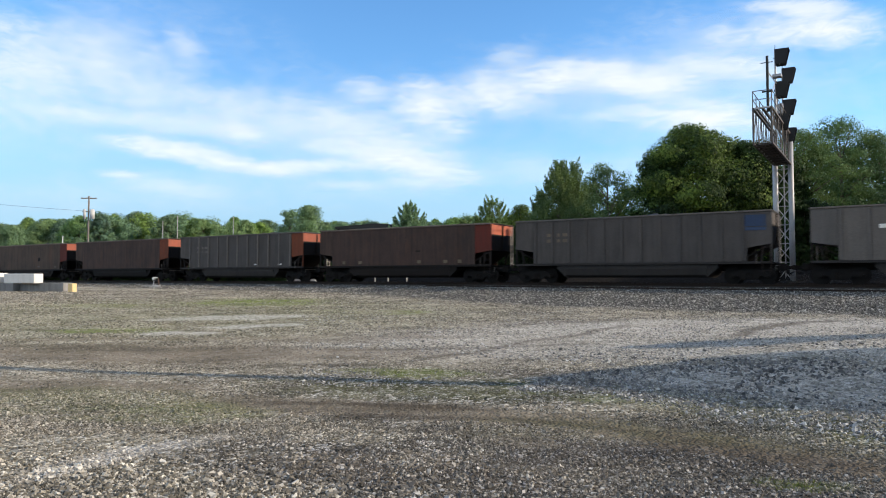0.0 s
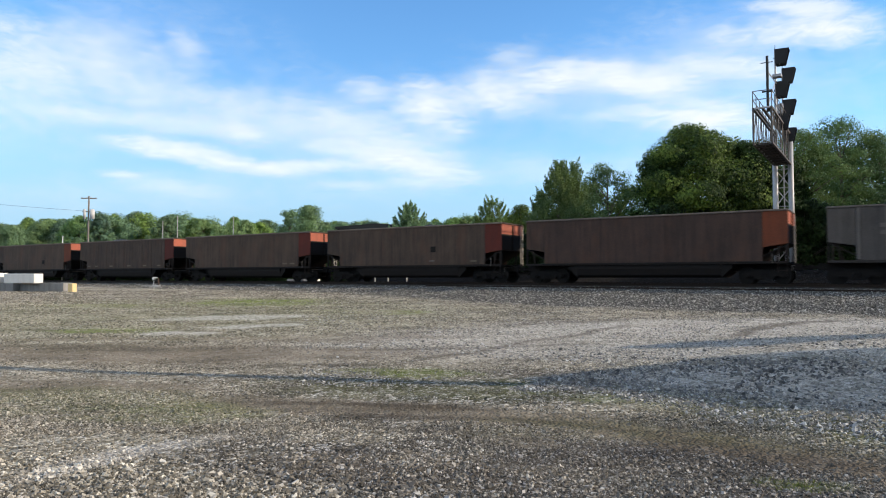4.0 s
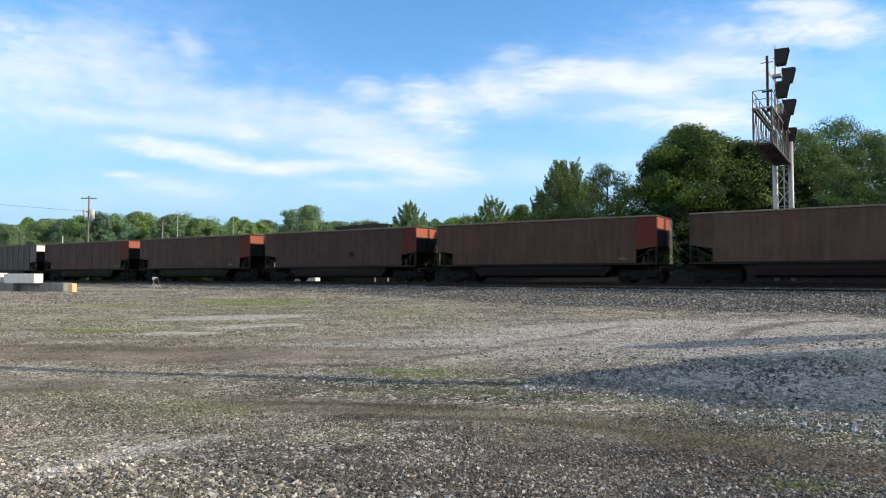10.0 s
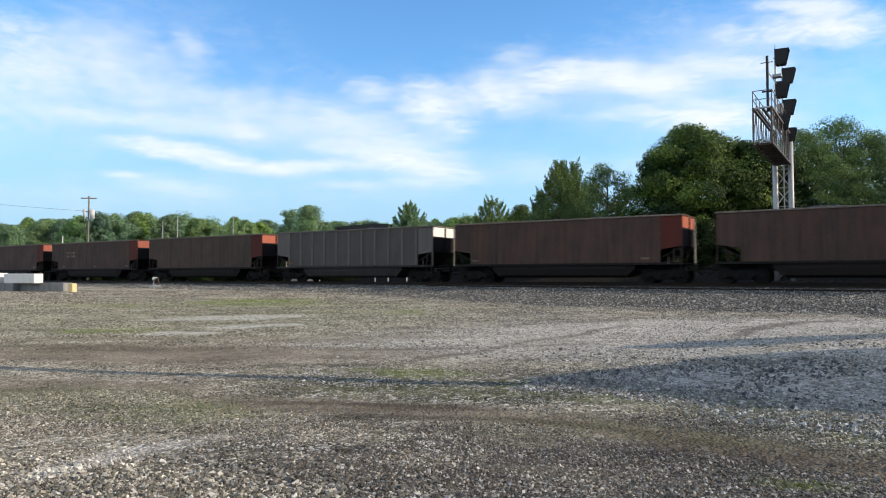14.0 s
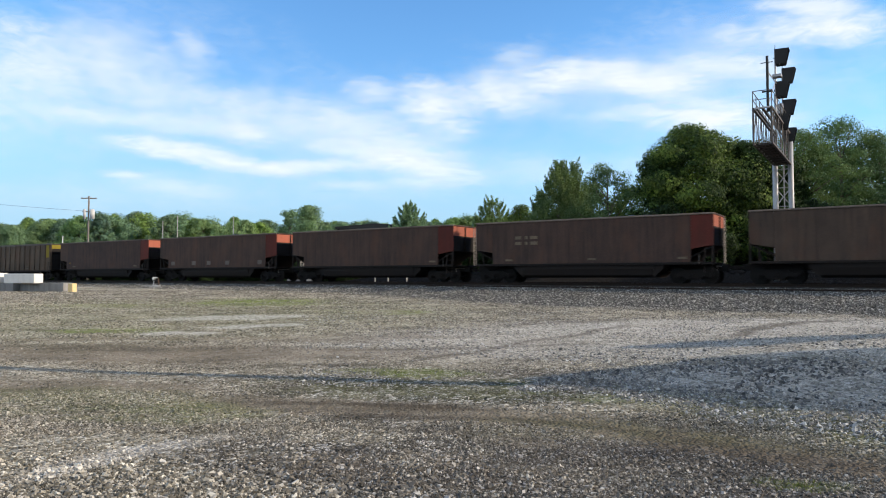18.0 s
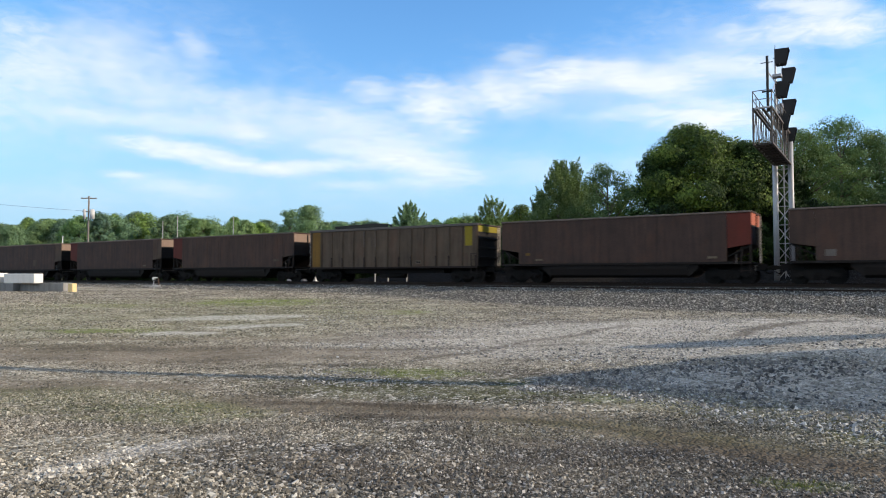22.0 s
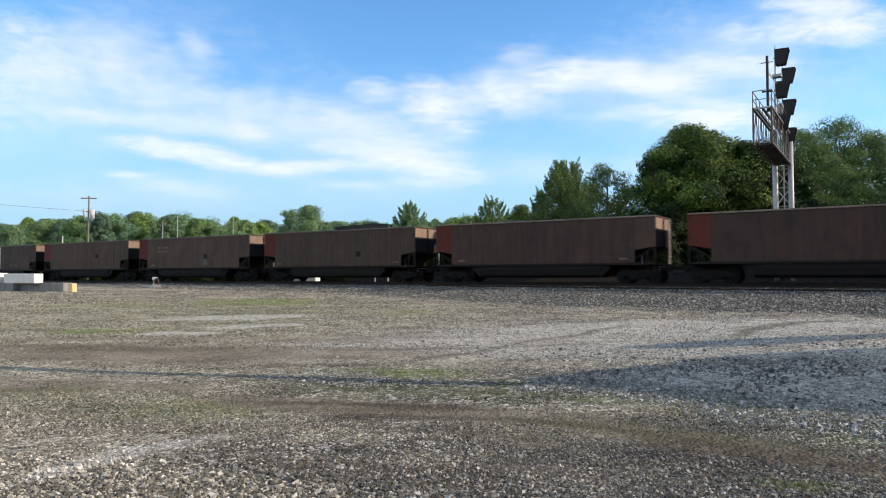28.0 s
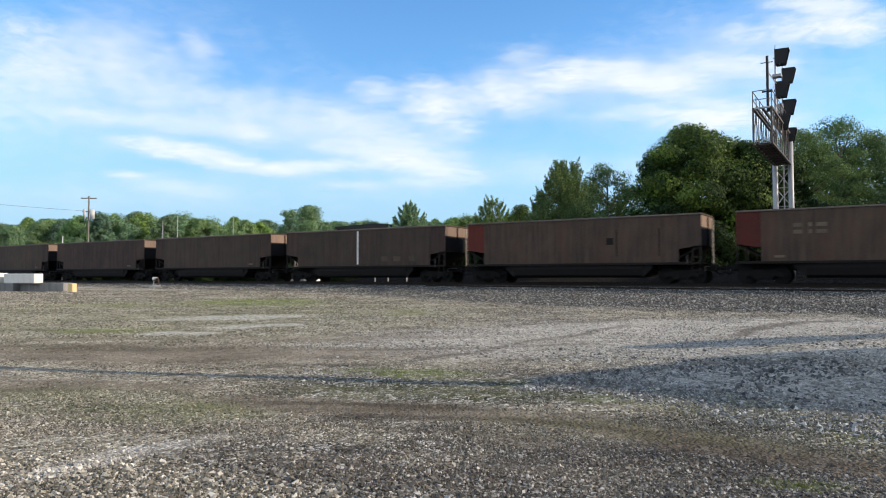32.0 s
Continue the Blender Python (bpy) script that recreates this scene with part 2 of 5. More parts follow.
    me.shade_flat()
    return me


# ======== plan ========
THETA = radians(57.5)
ALONG = Vector((math.sin(THETA), -math.cos(THETA), 0))      # the way the train runs
ACROSS = Vector((math.cos(THETA), math.sin(THETA), 0))      # away from the camera
TRACK_TURN = math.degrees(math.atan2(ALONG.y, ALONG.x))
TRACK_Q, SIDING_Q = 42.2, 46.7
RAIL_Z = 1.14


def track_point(s, q, z=0.0):
    p = ALONG * s + ACROSS * q
    return (p.x, p.y, z)


def track_pose(s, q, z=0.0, turn=0.0):
    return pose(*track_point(s, q, z), 0, 0, TRACK_TURN + turn)


def step(a, b, x):
    t = np.clip((x - a) / (b - a), 0, 1)
    return t * t * (3 - 2 * t)


def ground_z(x, y):
    """Height of the yard: a slow rise to the line, the ballast bank, the gravel heap."""
    x, y = np.asarray(x, float), np.asarray(y, float)
    q = x * ACROSS.x + y * ACROSS.y
    plain = 0.012 * np.clip(y, -20, 60) + 0.0 * x
    bank = 0.93 * np.ones_like(q)
    w = step(34.6, 39.8, q)
    z = plain * (1 - w) + bank * w
    # bank behind the siding, added to keep the view under the cars dark
    z = z - 0.15 * step(50.5, 52, q) * (1 - step(-16, 0, x)) + 1.1 * step(50.0, 55.0, q) * step(-16, 0, x)
    heap = 0.46 * np.exp(-(((x - 8.0) / 4.5) ** 2 + ((y - 10.5) / 3.0) ** 2))
    ripples = 0.025 * np.sin(x * 0.8 + 1.3 * np.sin(y * 0.5)) * np.sin(y * 0.9 + 0.6) * (1 - w)
    return z + heap + ripples


# ======== ground ========
# what lies on the yard: ovals (x, y, half-lengths, turn, weight) and strips (from x, to x, y = a + b x + c x x, half-width, weight)
PALE_OVALS = (
    (5.4, 15.4, 8.0, 3.4, 14, 0.75), (8.0, 18.6, 7.0, 2.2, 8, 0.9), (0.8, 13.6, 2.8, 1.7, 10, 0.5), (6.5, 11.4, 4.2, 2.2, -8, 0.7),
    (3.9, 8.4, 2.5, 1.25, -18, 0.75), (-6.1, 16.3, 0.8, 0.42, 14, 1.9), (-5.1, 18.4, 1.2, 0.6, 16, 1.9), (-6.6, 21.4, 2.2, 1.0, 14, 1.5),
    (-2.55, 5.55, 0.85, 0.22, 56, 0.9), (-2.1, 6.05, 0.5, 0.14, 40, 0.7), (-7.2, 12.0, 1.5, 0.25, -3, 0.35),
)
DIRT_OVALS = (
    (-4.6, 12.5, 4.6, 1.25, -5, 0.85), (-9.0, 12.6, 3.4, 1.3, 0, 0.8), (-4.6, 8.95, 1.9, 0.42, -8, 0.8), (-8.6, 9.4, 2.6, 0.7, 0, 0.6),
    (0.1, 5.2, 1.5, 0.45, -6, 0.55), (1.0, 6.25, 0.9, 0.35, -24, 0.5), (-1.9, 14.9, 2.4, 0.6, 8, 0.5), (2.2, 5.0, 1.6, 0.5, -20, 0.45),
)
DIRT_STRIPS = ((-2.9, 3.6, 7.36, -0.40, -0.085, 0.36, 0.95), (-9.6, -2.0, 17.1, 0.567, 0.0328, 0.30, 0.6))
GRASS_OVALS = (
    (-8.4, 31.5, 3.2, 3.6, 0, 1.0), (-12.5, 28.5, 4.0, 1.6, 0, 0.5), (-7.9, 16.9, 1.3, 0.8, 0, 0.95), (-0.6, 10.0, 1.0, 0.32, -8, 0.6),
    (-3.0, 7.4, 1.0, 0.55, -5, 0.42), (2.15, 7.75, 0.65, 0.35, -15, 0.4), (2.45, 4.88, 0.3, 0.13, -20, 0.55), (-1.25, 24.0, 0.9, 1.0, 0, 0.55),
    (-4.4, 24.5, 2.2, 1.5, 0, 0.35), (-10.0, 25.0, 10.0, 10.0, 0, 0.22), (-5.0, 7.9, 2.2, 0.8, 0, 0.28), (-0.2, 8.75, 2.4, 0.7, -12, 0.2),
)
GRASS_STRIPS = ((0.5, 4.4, 9.2, -0.35, -0.1, 0.42, 0.34), (0.2, 3.7, 6.6, 0.128, -0.0987, 0.32, 0.12),)
GRIT_OVALS = ((-0.2, 8.75, 2.6, 0.85, -13, 1.15), (0.3, 9.8, 1.8, 0.5, -6, 0.6), (2.4, 6.3, 2.0, 0.42, -20, 0.7), (0.5, 5.3, 2.4, 0.85, -10, 1.15), (2.6, 5.0, 2.4, 0.95, -22, 1.3), (0.9, 6.5, 2.0, 0.5, -20, 0.6), (-3.4, 7.3, 1.6, 0.6, 0, 0.35), (3.3, 4.6, 1.6, 0.9, -15, 1.1), (3.7, 6.0, 1.1, 0.9, -30, 0.8), (3.6, 7.2, 1.0, 0.5, -40, 0.5))
RUT_STRIPS = (
    (1.5, 4.6, 7.36, -0.40, -0.085, 0.36, 0.75), (-2.6, 1.6, 7.36, -0.40, -0.085, 0.34, 0.35), (0.2, 4.2, 6.1, -0.30, -0.09, 0.5, 0.35),     (-2.2, 0.6, 7.646, -0.279, -0.056, 0.10, 0.95), (-1.2, 3.5, 7.12, -0.182, -0.1275, 0.10, 1.0), (-1.2, 3.2, 6.5, -0.308, -0.091, 0.06, 0.5),
    (-0.9, 4.9, 11.84, 1.315, 0.0095, 0.14, 0.7), (-1.5, 3.0, 13.1, 0.175, 0.0, 0.14, 0.6), (1.4, 5.4, 17.8, 0.671, -0.0348, 0.2, 0.5),
    # first row: a dark curved line in the pale spread
    (6.3, 11.6, -3.648, 4.048, -0.172, 0.2, 0.85), (-8.8, -4.9, 8.5, -1.243, -0.0754, 0.28, 0.55), (-2.8, -0.9, 10.75, -0.05, 0.0, 0.14, 0.7),
    (-2.4, 1.6, 8.6, -0.2, -0.03, 0.14, 0.6),
)


def oval(x, y, cx, cy, rx, ry, turn, weight):
    ca, sa = math.cos(radians(turn)), math.sin(radians(turn))
    u, v = ((x - cx) * ca + (y - cy) * sa) / rx, ((y - cy) * ca - (x - cx) * sa) / ry
    return weight * step(1.9, 0.25, u * u + v * v)


def strip(x, y, x0, x1, a, b, c, half, weight):
    off = np.abs(y - (a + b * x + c * x * x)) / np.sqrt(1 + (b + 2 * c * x) ** 2) / half
    return weight * step(1.9, 0.4, off) * step(x0 - 0.4, x0 + 0.5, x) * step(x1 + 0.4, x1 - 0.5, x)


def cover(x, y):
    """Shares of pale spread, packed dirt, grass, dark grit and wheel ruts at places of the yard."""
    x, y = np.asarray(x, float), np.asarray(y, float)
    k = np.clip(y / 12, 0.35, 2.0)
    wx = x + k * (0.16 * np.sin(2.3 * y + 1.1 * np.sin(x * 1.7)) + 0.08 * np.sin(5.1 * x - 3.3 * y))
    wy = y + k * (0.10 * np.sin(1.9 * x + 1.4 * np.sin(y * 2.1)) + 0.06 * np.sin(4.7 * x + 2.9 * y) + 0.04 * np.sin(9.1 * x - 3.0 * y))
    out = {}
    for name_, ovals, strips in (("pale", PALE_OVALS, ()), ("dirt", DIRT_OVALS, DIRT_STRIPS), ("grass", GRASS_OVALS, GRASS_STRIPS), ("grit", GRIT_OVALS, ()), ("rut", (), RUT_STRIPS)):
        w = np.zeros_like(x)
        for row in ovals:
            w = np.maximum(w, oval(wx, wy, *row))
        for row in strips:
            w = np.maximum(w, strip(x + 0.3 * (wx - x), y + 0.3 * (wy - y), *row))
        out[name_] = w
    return out


def lay_cover(me, x, y):
    """Writes the shares to a mesh, a value for each of its points."""
    for name_, w in cover(x, y).items():
        me.attributes.new(name_, "FLOAT", "POINT").data.foreach_set("value", np.ascontiguousarray(w, np.float32))


def yard_colour(nt, pos, tone, stony):
    """Colour of the yard: stones by their own tone, with dirt, grass and pale spreads as they lie on the plan."""
    sep = nt.nodes.new("ShaderNodeSeparateXYZ")
    nt.links.new(pos, sep.inputs[0])

    def share(name_, f=1.0, g=None):
        a = nt.nodes.new("ShaderNodeAttribute")
        a.attribute_name = name_
        w = a.outputs["Fac"]
        return calc(nt, "MULTIPLY", w, calc(nt, "MULTIPLY", g, f) if g is not None else f, True)

    warp = noise_tex(nt, pos, 0.5, 4, 0.6)
    fine = noise_tex(nt, pos, 28.0, 4, 0.7)
    mid = noise_tex(nt, pos, 5.0, 5, 0.65)
    drag = noise_tex(nt, scaled(nt, pos, (0.6, 1.0, 1.0)), 1.1, 4, 0.62)
    tuft = ramp(nt, noise_tex(nt, scaled(nt, pos, (0.7, 1.0, 1.0)), 2.6, 6, 0.7), [(0.32, (0.1, 0.1, 0.1)), (0.52, (1, 1, 1))])
    stone = ramp(nt, tone, [(0.05, (0.032, 0.030, 0.028)), (0.45, (0.215, 0.199, 0.175)), (0.75, (0.43, 0.402, 0.356)), (1.0, (0.82, 0.78, 0.71))])
    packed = ramp(nt, mid, [(0.3, (0.265, 0.233, 0.166)), (0.7, (0.425, 0.377, 0.28))])
    colour = mix(nt, 0.15 if stony else 0.42, stone, packed)
    colour = mix(nt, 1.0, colour, ramp(nt, drag, [(0.32, (0.66, 0.65, 0.62)), (0.5, (1.0, 0.985, 0.955)), (0.68, (1.30, 1.285, 1.24))]), "MULTIPLY")
    pale = ramp(nt, tone, [(0.05, (0.23, 0.214, 0.187)), (0.35, (0.415, 0.387, 0.345)), (1.0, (0.68, 0.637, 0.575))])
    dirt = ramp(nt, mid, [(0.25, (0.170, 0.140, 0.106)), (0.75, (0.258, 0.216, 0.169))])
    if stony:
        dirt = mix(nt, 0.55, dirt, stone)
    grit = ramp(nt, tone, [(0.05, (0.020, 0.0185, 0.018)), (0.6, (0.088, 0.080, 0.076)), (1.0, (0.54, 0.51, 0.49))])
    grass = ramp(nt, fine, [(0.3, (0.110, 0.145, 0.036)), (0.7, (0.235, 0.285, 0.078))])
    rut = ramp(nt, mid, [(0.3, (0.050, 0.042, 0.034)), (0.7, (0.095, 0.080, 0.064))])
    colour = mix(nt, share("pale", 1.0, ramp(nt, drag, [(0.25, (0.45, 0.45, 0.45)), (0.55, (1, 1, 1))])), colour, pale)
    colour = mix(nt, share("grit", 0.85, ramp(nt, drag, [(0.35, (1, 1, 1)), (0.65, (0.5, 0.5, 0.5))])), colour, grit)
    dirt = mix(nt, 1.0, dirt, ramp(nt, drag, [(0.32, (0.70, 0.69, 0.67)), (0.66, (1.22, 1.22, 1.20))]), "MULTIPLY")
    colour = mix(nt, share("dirt", 0.92, ramp(nt, mid, [(0.3, (0.75, 0.75, 0.75)), (0.6, (1, 1, 1))])), colour, dirt)
    colour = mix(nt, share("rut", 0.85, ramp(nt, mid, [(0.3, (0.5, 0.5, 0.5)), (0.6, (1, 1, 1))])), colour, rut)
    colour = mix(nt, share("grass", 0.35 if stony else 0.9, tuft), colour, grass)
    # dark ballast along the line, blackened at the rails: train shade and coal dust in one colour
    q = calc(nt, "ADD", calc(nt, "MULTIPLY", sep.outputs[0], ACROSS.x), calc(nt, "MULTIPLY", sep.outputs[1], ACROSS.y))
    q = calc(nt, "ADD", q, calc(nt, "MULTIPLY", calc(nt, "SUBTRACT", warp, 0.5), 2.0))
    q_wide = calc(nt, "ADD", q, calc(nt, "MULTIPLY", calc(nt, "DIVIDE", calc(nt, "ADD", sep.outputs[0], 7.0), 11.0, True), 7.0))
    ballast = ramp(nt, tone, [(0.1, (0.040, 0.038, 0.034)), (0.6, (0.140, 0.132, 0.119)), (1.0, (0.58, 0.55, 0.50))])
    colour = mix(nt, calc(nt, "DIVIDE", calc(nt, "SUBTRACT", q_wide, 31.8), 2.4, True), colour, ballast)
    shade_dust = calc(nt, "DIVIDE", calc(nt, "SUBTRACT", q, 38.9), 1.0, True)
    colour = mix(nt, calc(nt, "MULTIPLY", shade_dust, 0.96), colour, (0.018, 0.0165, 0.016))
    beyond = calc(nt, "DIVIDE", calc(nt, "SUBTRACT", q, 62.0), 6.0, True)
    return mix(nt, beyond, colour, grass), fine


def ground_material():
    m, nt, b = nodes_of("gravel_yard")
    pos = nt.nodes.new("ShaderNodeNewGeometry").outputs["Position"]
    vor = node(nt, "ShaderNodeTexVoronoi", Scale=30.0)
    coarse = node(nt, "ShaderNodeTexVoronoi", Scale=11.0)
    for v in (vor, coarse):
        nt.links.new(pos, v.inputs["Vector"])
    tone = calc(nt, "ADD", calc(nt, "MULTIPLY", vor.outputs["Color"], 0.6), calc(nt, "MULTIPLY", coarse.outputs["Color"], 0.4))
    tone = calc(nt, "ADD", calc(nt, "MULTIPLY", calc(nt, "SUBTRACT", tone, 0.5), 1.8), 0.5, True)
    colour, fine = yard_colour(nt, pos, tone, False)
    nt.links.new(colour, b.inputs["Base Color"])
    b.inputs["Roughness"].default_value = 0.95
    b.inputs["Specular IOR Level"].default_value = 0.0
    h = calc(nt, "ADD", calc(nt, "MULTIPLY", vor.outputs["Distance"], -0.7), calc(nt, "MULTIPLY", fine, 0.5))
    h = calc(nt, "ADD", h, calc(nt, "MULTIPLY", coarse.outputs["Distance"], -0.6))
    bump(nt, b, h, 1.0, 0.045)
    return m


def spread(stops, grow, lo, hi):
    """Grid lines: (to, step) stretches in the middle, growing steps outwards to lo and hi."""
    a = [stops[0][0]]
    for (p, d), (r, _) in zip(stops, stops[1:]):
        a += list(np.arange(p + d, r, d))
    d, p = stops[-2][1], a[-1]
    while p < hi:
        d *= grow
        p += d
        a.append(min(p, hi))
    d, p = stops[0][1], a[0]
    while p > lo:
        d *= grow
        p -= d
        a.append(max(p, lo))
    return np.array(sorted(set(a)))


def build_ground():
    xs = spread(((-32, 0.35), (-11, 0.12), (12, 0.35), (30, 0)), 1.12, -3200, 3200)
    ys = spread(((3.4, 0.07), (12, 0.14), (24, 0.3), (46, 0)), 1.12, -3000, 3600)
    gx, gy = np.meshgrid(xs, ys)
    gz = ground_z(gx, gy)
    v = np.stack([gx.ravel(), gy.ravel(), gz.ravel()], 1)
    nx, ny = len(xs), len(ys)
    i = (np.arange(ny - 1)[:, None] * nx + np.arange(nx - 1)[None, :]).ravel()
    me = raw_mesh("ground", v, np.stack([i, i + 1, i + nx + 1, i + nx], 1), ground_material())
    lay_cover(me, v[:, 0], v[:, 1])
    me.shade_smooth()
    tagged(new("ground", me), "grey gravel yard with dirt tracks and thin grass", "ground", "", "structure")


build_ground()

# ======== railway track ========
def build_track(q, rail_label, near):
    bed = thing("railway_track", track_pose(0, q, 0), rail_label, "railway track", "railway tracks", "structure")
    for side in (-0.76, 0.76):
        g = Geo()
        g.slab([(side - 0.07, RAIL_Z - 0.18), (side + 0.07, RAIL_Z - 0.18), (side + 0.07, RAIL_Z - 0.16), (side + 0.012, RAIL_Z - 0.14),
                (side + 0.012, RAIL_Z - 0.045), (side + 0.037, RAIL_Z - 0.03), (side + 0.037, RAIL_Z), (side - 0.037, RAIL_Z),
                (side - 0.037, RAIL_Z - 0.03), (side - 0.012, RAIL_Z - 0.045), (side - 0.012, RAIL_Z - 0.14), (side - 0.07, RAIL_Z - 0.16)], "x", -620, 520)
        part("rail", g, RAIL_STEEL, bed)
    tie = Geo().box(-0.115, 0.115, -1.3, 1.3, RAIL_Z - 0.36, RAIL_Z - 0.18, 0.012).mesh("tie", TIE_WOOD)
    rest = Geo()
    rng = random.Random(int(q * 10))
    for i in range(-220, 130):
        x = i * 0.55
        if near and -110 < x <= 25 and i % 1 == 0:
            piece("tie", tie, bed, pose(x, rng.uniform(-0.04, 0.04), 0, 0, 0, rng.uniform(-1, 1)))
        else:
            rest.box(x - 0.115, x + 0.115, -1.3, 1.3, RAIL_Z - 0.36, RAIL_Z - 0.18)
    tagged(part("ties", rest, TIE_WOOD, bed), kind="stuff")


build_track(TRACK_Q, "rusty steel rails on dark timber ties in ballast", True)
build_track(SIDING_Q, "second pair of rusty rails behind the train", False)

# ======== train ========
CAR_LENGTH, BODY_HALF, BAY, WIDE = 16.97, 7.58, 1.25, 1.55
MESHES = {}


def shared(key, build, material, smooth=False):
    """One mesh for each shape and paint, used by all cars that have it."""
    k = (key, material.name)
    if k not in MESHES:
        MESHES[k] = build().mesh(key, material, smooth)
    return MESHES[k]


def side_sheet():
    x = BODY_HALF - BAY
    return Geo().box(-x, x, -WIDE - 0.03, -WIDE + 0.03, 1.22, 3.88, 0.008)


def bay_sheet():
    x0, x1 = BODY_HALF - BAY + 0.01, BODY_HALF
    return Geo().slab([(x0, 1.96), (x1, 2.16), (x1, 3.88), (x0, 3.88)], "y", -WIDE - 0.02, -WIDE + 0.03)


# end split at 3.22: bright top strip, lower sheet painted as shade
def end_sheet():
    return Geo().slab([(BODY_HALF - 0.05, 3.22), (BODY_HALF, 3.22), (BODY_HALF, 3.88), (BODY_HALF - 0.05, 3.88)], "y", -WIDE + 0.032, WIDE - 0.032)


def low_end_sheet():
    g = Geo().slab([(BODY_HALF - 0.05, 2.15), (BODY_HALF - 0.003, 2.15), (BODY_HALF - 0.003, 3.218), (BODY_HALF - 0.05, 3.218)], "y", -WIDE + 0.032, WIDE - 0.032)
    return g.slab([(BODY_HALF - 1.75, 1.25), (BODY_HALF - 1.69, 1.22), (BODY_HALF, 2.13), (BODY_HALF - 0.05, 2.148)], "y", -WIDE + 0.032, WIDE - 0.032)


def end_rib():
    return Geo().box(BODY_HALF + 0.002, BODY_HALF + 0.07, -0.05, 0.05, 2.2, 3.84, 0.01)


def chord():
    return Geo().box(-BODY_HALF - 0.02, BODY_HALF + 0.02, -WIDE - 0.09, -WIDE + 0.05, 3.882, 3.98, 0.02)


def end_chord():
    return Geo().box(BODY_HALF - 0.06, BODY_HALF + 0.05, -WIDE + 0.052, WIDE - 0.052, 3.882, 3.98, 0.02)


def sill():
    return Geo().box(-BODY_HALF, BODY_HALF, -WIDE - 0.07, -WIDE + 0.06, 1.08, 1.215, 0.015)


def corner_post():
    return Geo().box(BODY_HALF - 0.09, BODY_HALF, -WIDE - 0.02, -WIDE + 0.07, 1.217, 2.13, 0.01)


def end_ladder():
    g = Geo()
    for y in (WIDE - 0.36, WIDE - 0.06):
        g.box(BODY_HALF + 0.004, BODY_HALF + 0.05, y, y + 0.05, 1.18, 3.86)
    for i in range(8):
        g.box(BODY_HALF + 0.012, BODY_HALF + 0.036, WIDE - 0.31, WIDE - 0.06, 1.3 + i * 0.33, 1.325 + i * 0.33)
    return g


def hand_hold():
    g = Geo().box(BODY_HALF - 0.80, BODY_HALF - 0.76, -WIDE - 0.11, -WIDE - 0.08, 1.10, 1.62)
    return g.box(BODY_HALF - 0.80, BODY_HALF - 0.76, -WIDE - 0.105, -WIDE - 0.06, 1.10, 1.14)


def bay_brace():
    g = Geo()
    g.slab([(BODY_HALF - 0.62, 1.217), (BODY_HALF - 0.54, 1.217), (BODY_HALF - 0.40, 2.03), (BODY_HALF - 0.48, 2.03)], "y", -WIDE + 0.0, -WIDE + 0.05)
    return g


def platform():
    g = Geo().box(BODY_HALF - 1.5, BODY_HALF + 0.08, -WIDE + 0.062, WIDE - 0.062, 1.1, 1.17, 0.01)
    return g


def ladder():
    g = Geo()
    for x in (BODY_HALF - 0.50, BODY_HALF - 0.08):
        g.box(x - 0.02, x + 0.02, -WIDE - 0.10, -WIDE - 0.07, 0.62, 2.0)
    for i in range(4):
        g.box(BODY_HALF - 0.50, BODY_HALF - 0.08, -WIDE - 0.095, -WIDE - 0.072, 0.70 + 0.41 * i, 0.725 + 0.41 * i)
    for z in (1.12,):
        g.box(BODY_HALF - 0.50, BODY_HALF - 0.46, -WIDE - 0.09, -WIDE - 0.02, z, z + 0.04)
        g.box(BODY_HALF - 0.12, BODY_HALF - 0.08, -WIDE - 0.09, -WIDE - 0.02, z, z + 0.04)
    return g


def uncoupling_lever():
    x = BODY_HALF + 0.14
    return Geo().tube((x, -1.45, 0.98), (x, -0.25, 0.98), 0.018, n=6).tube((x, -1.45, 0.98), (x + 0.02, -1.45, 0.72), 0.018, n=6)


def air_hose():
    g = Geo()
    pts = [(BODY_HALF + 0.2 + 0.16 * i, 0.3, 0.86 - 0.30 * math.sin(i * 0.62)) for i in range(5)]
    for a, b in zip(pts, pts[1:]):
        g.tube(a, b, 0.03, n=7)
    return g


def tub():
    ring = [(-1.5, 1.21), (-1.5, 0.86), (-1.40, 0.48), (-1.15, 0.33), (1.15, 0.33), (1.40, 0.48), (1.5, 0.86), (1.5, 1.21)]
    g = Geo().slab(ring, "x", -4.2, 4.2)
    for s in (-1, 1):
        g.slab([(s * 4.2, 0.36), (s * 4.78, 0.90), (s * 4.73, 1.21), (s * 4.2, 1.21)], "y", -1.42, 1.42)
    return g


def centre_sill():
    return Geo().box(-8.12, 8.12, -0.22, 0.22, 0.72, 1.095, 0.02)


def coupler():
    g = Geo().box(8.12, 8.39, -0.09, 0.09, 0.80, 0.98, 0.02).box(8.34, 8.54, -0.02, 0.16, 0.76, 1.02, 0.03)
    return g.tube((8.08, -0.3, 0.72), (8.35, -0.12, 0.45), 0.022, n=6)


def brake_wheel():
    g, n = Geo(), 16
    for i in range(n):
        a, b = 2 * math.pi * i / n, 2 * math.pi * (i + 1) / n
        g.tube((BODY_HALF + 0.2, -0.75 + 0.27 * math.cos(a), 2.75 + 0.27 * math.sin(a)), (BODY_HALF + 0.2, -0.75 + 0.27 * math.cos(b), 2.75 + 0.27 * math.sin(b)), 0.016, n=5)
    for i in range(4):
        a = math.pi * i / 4
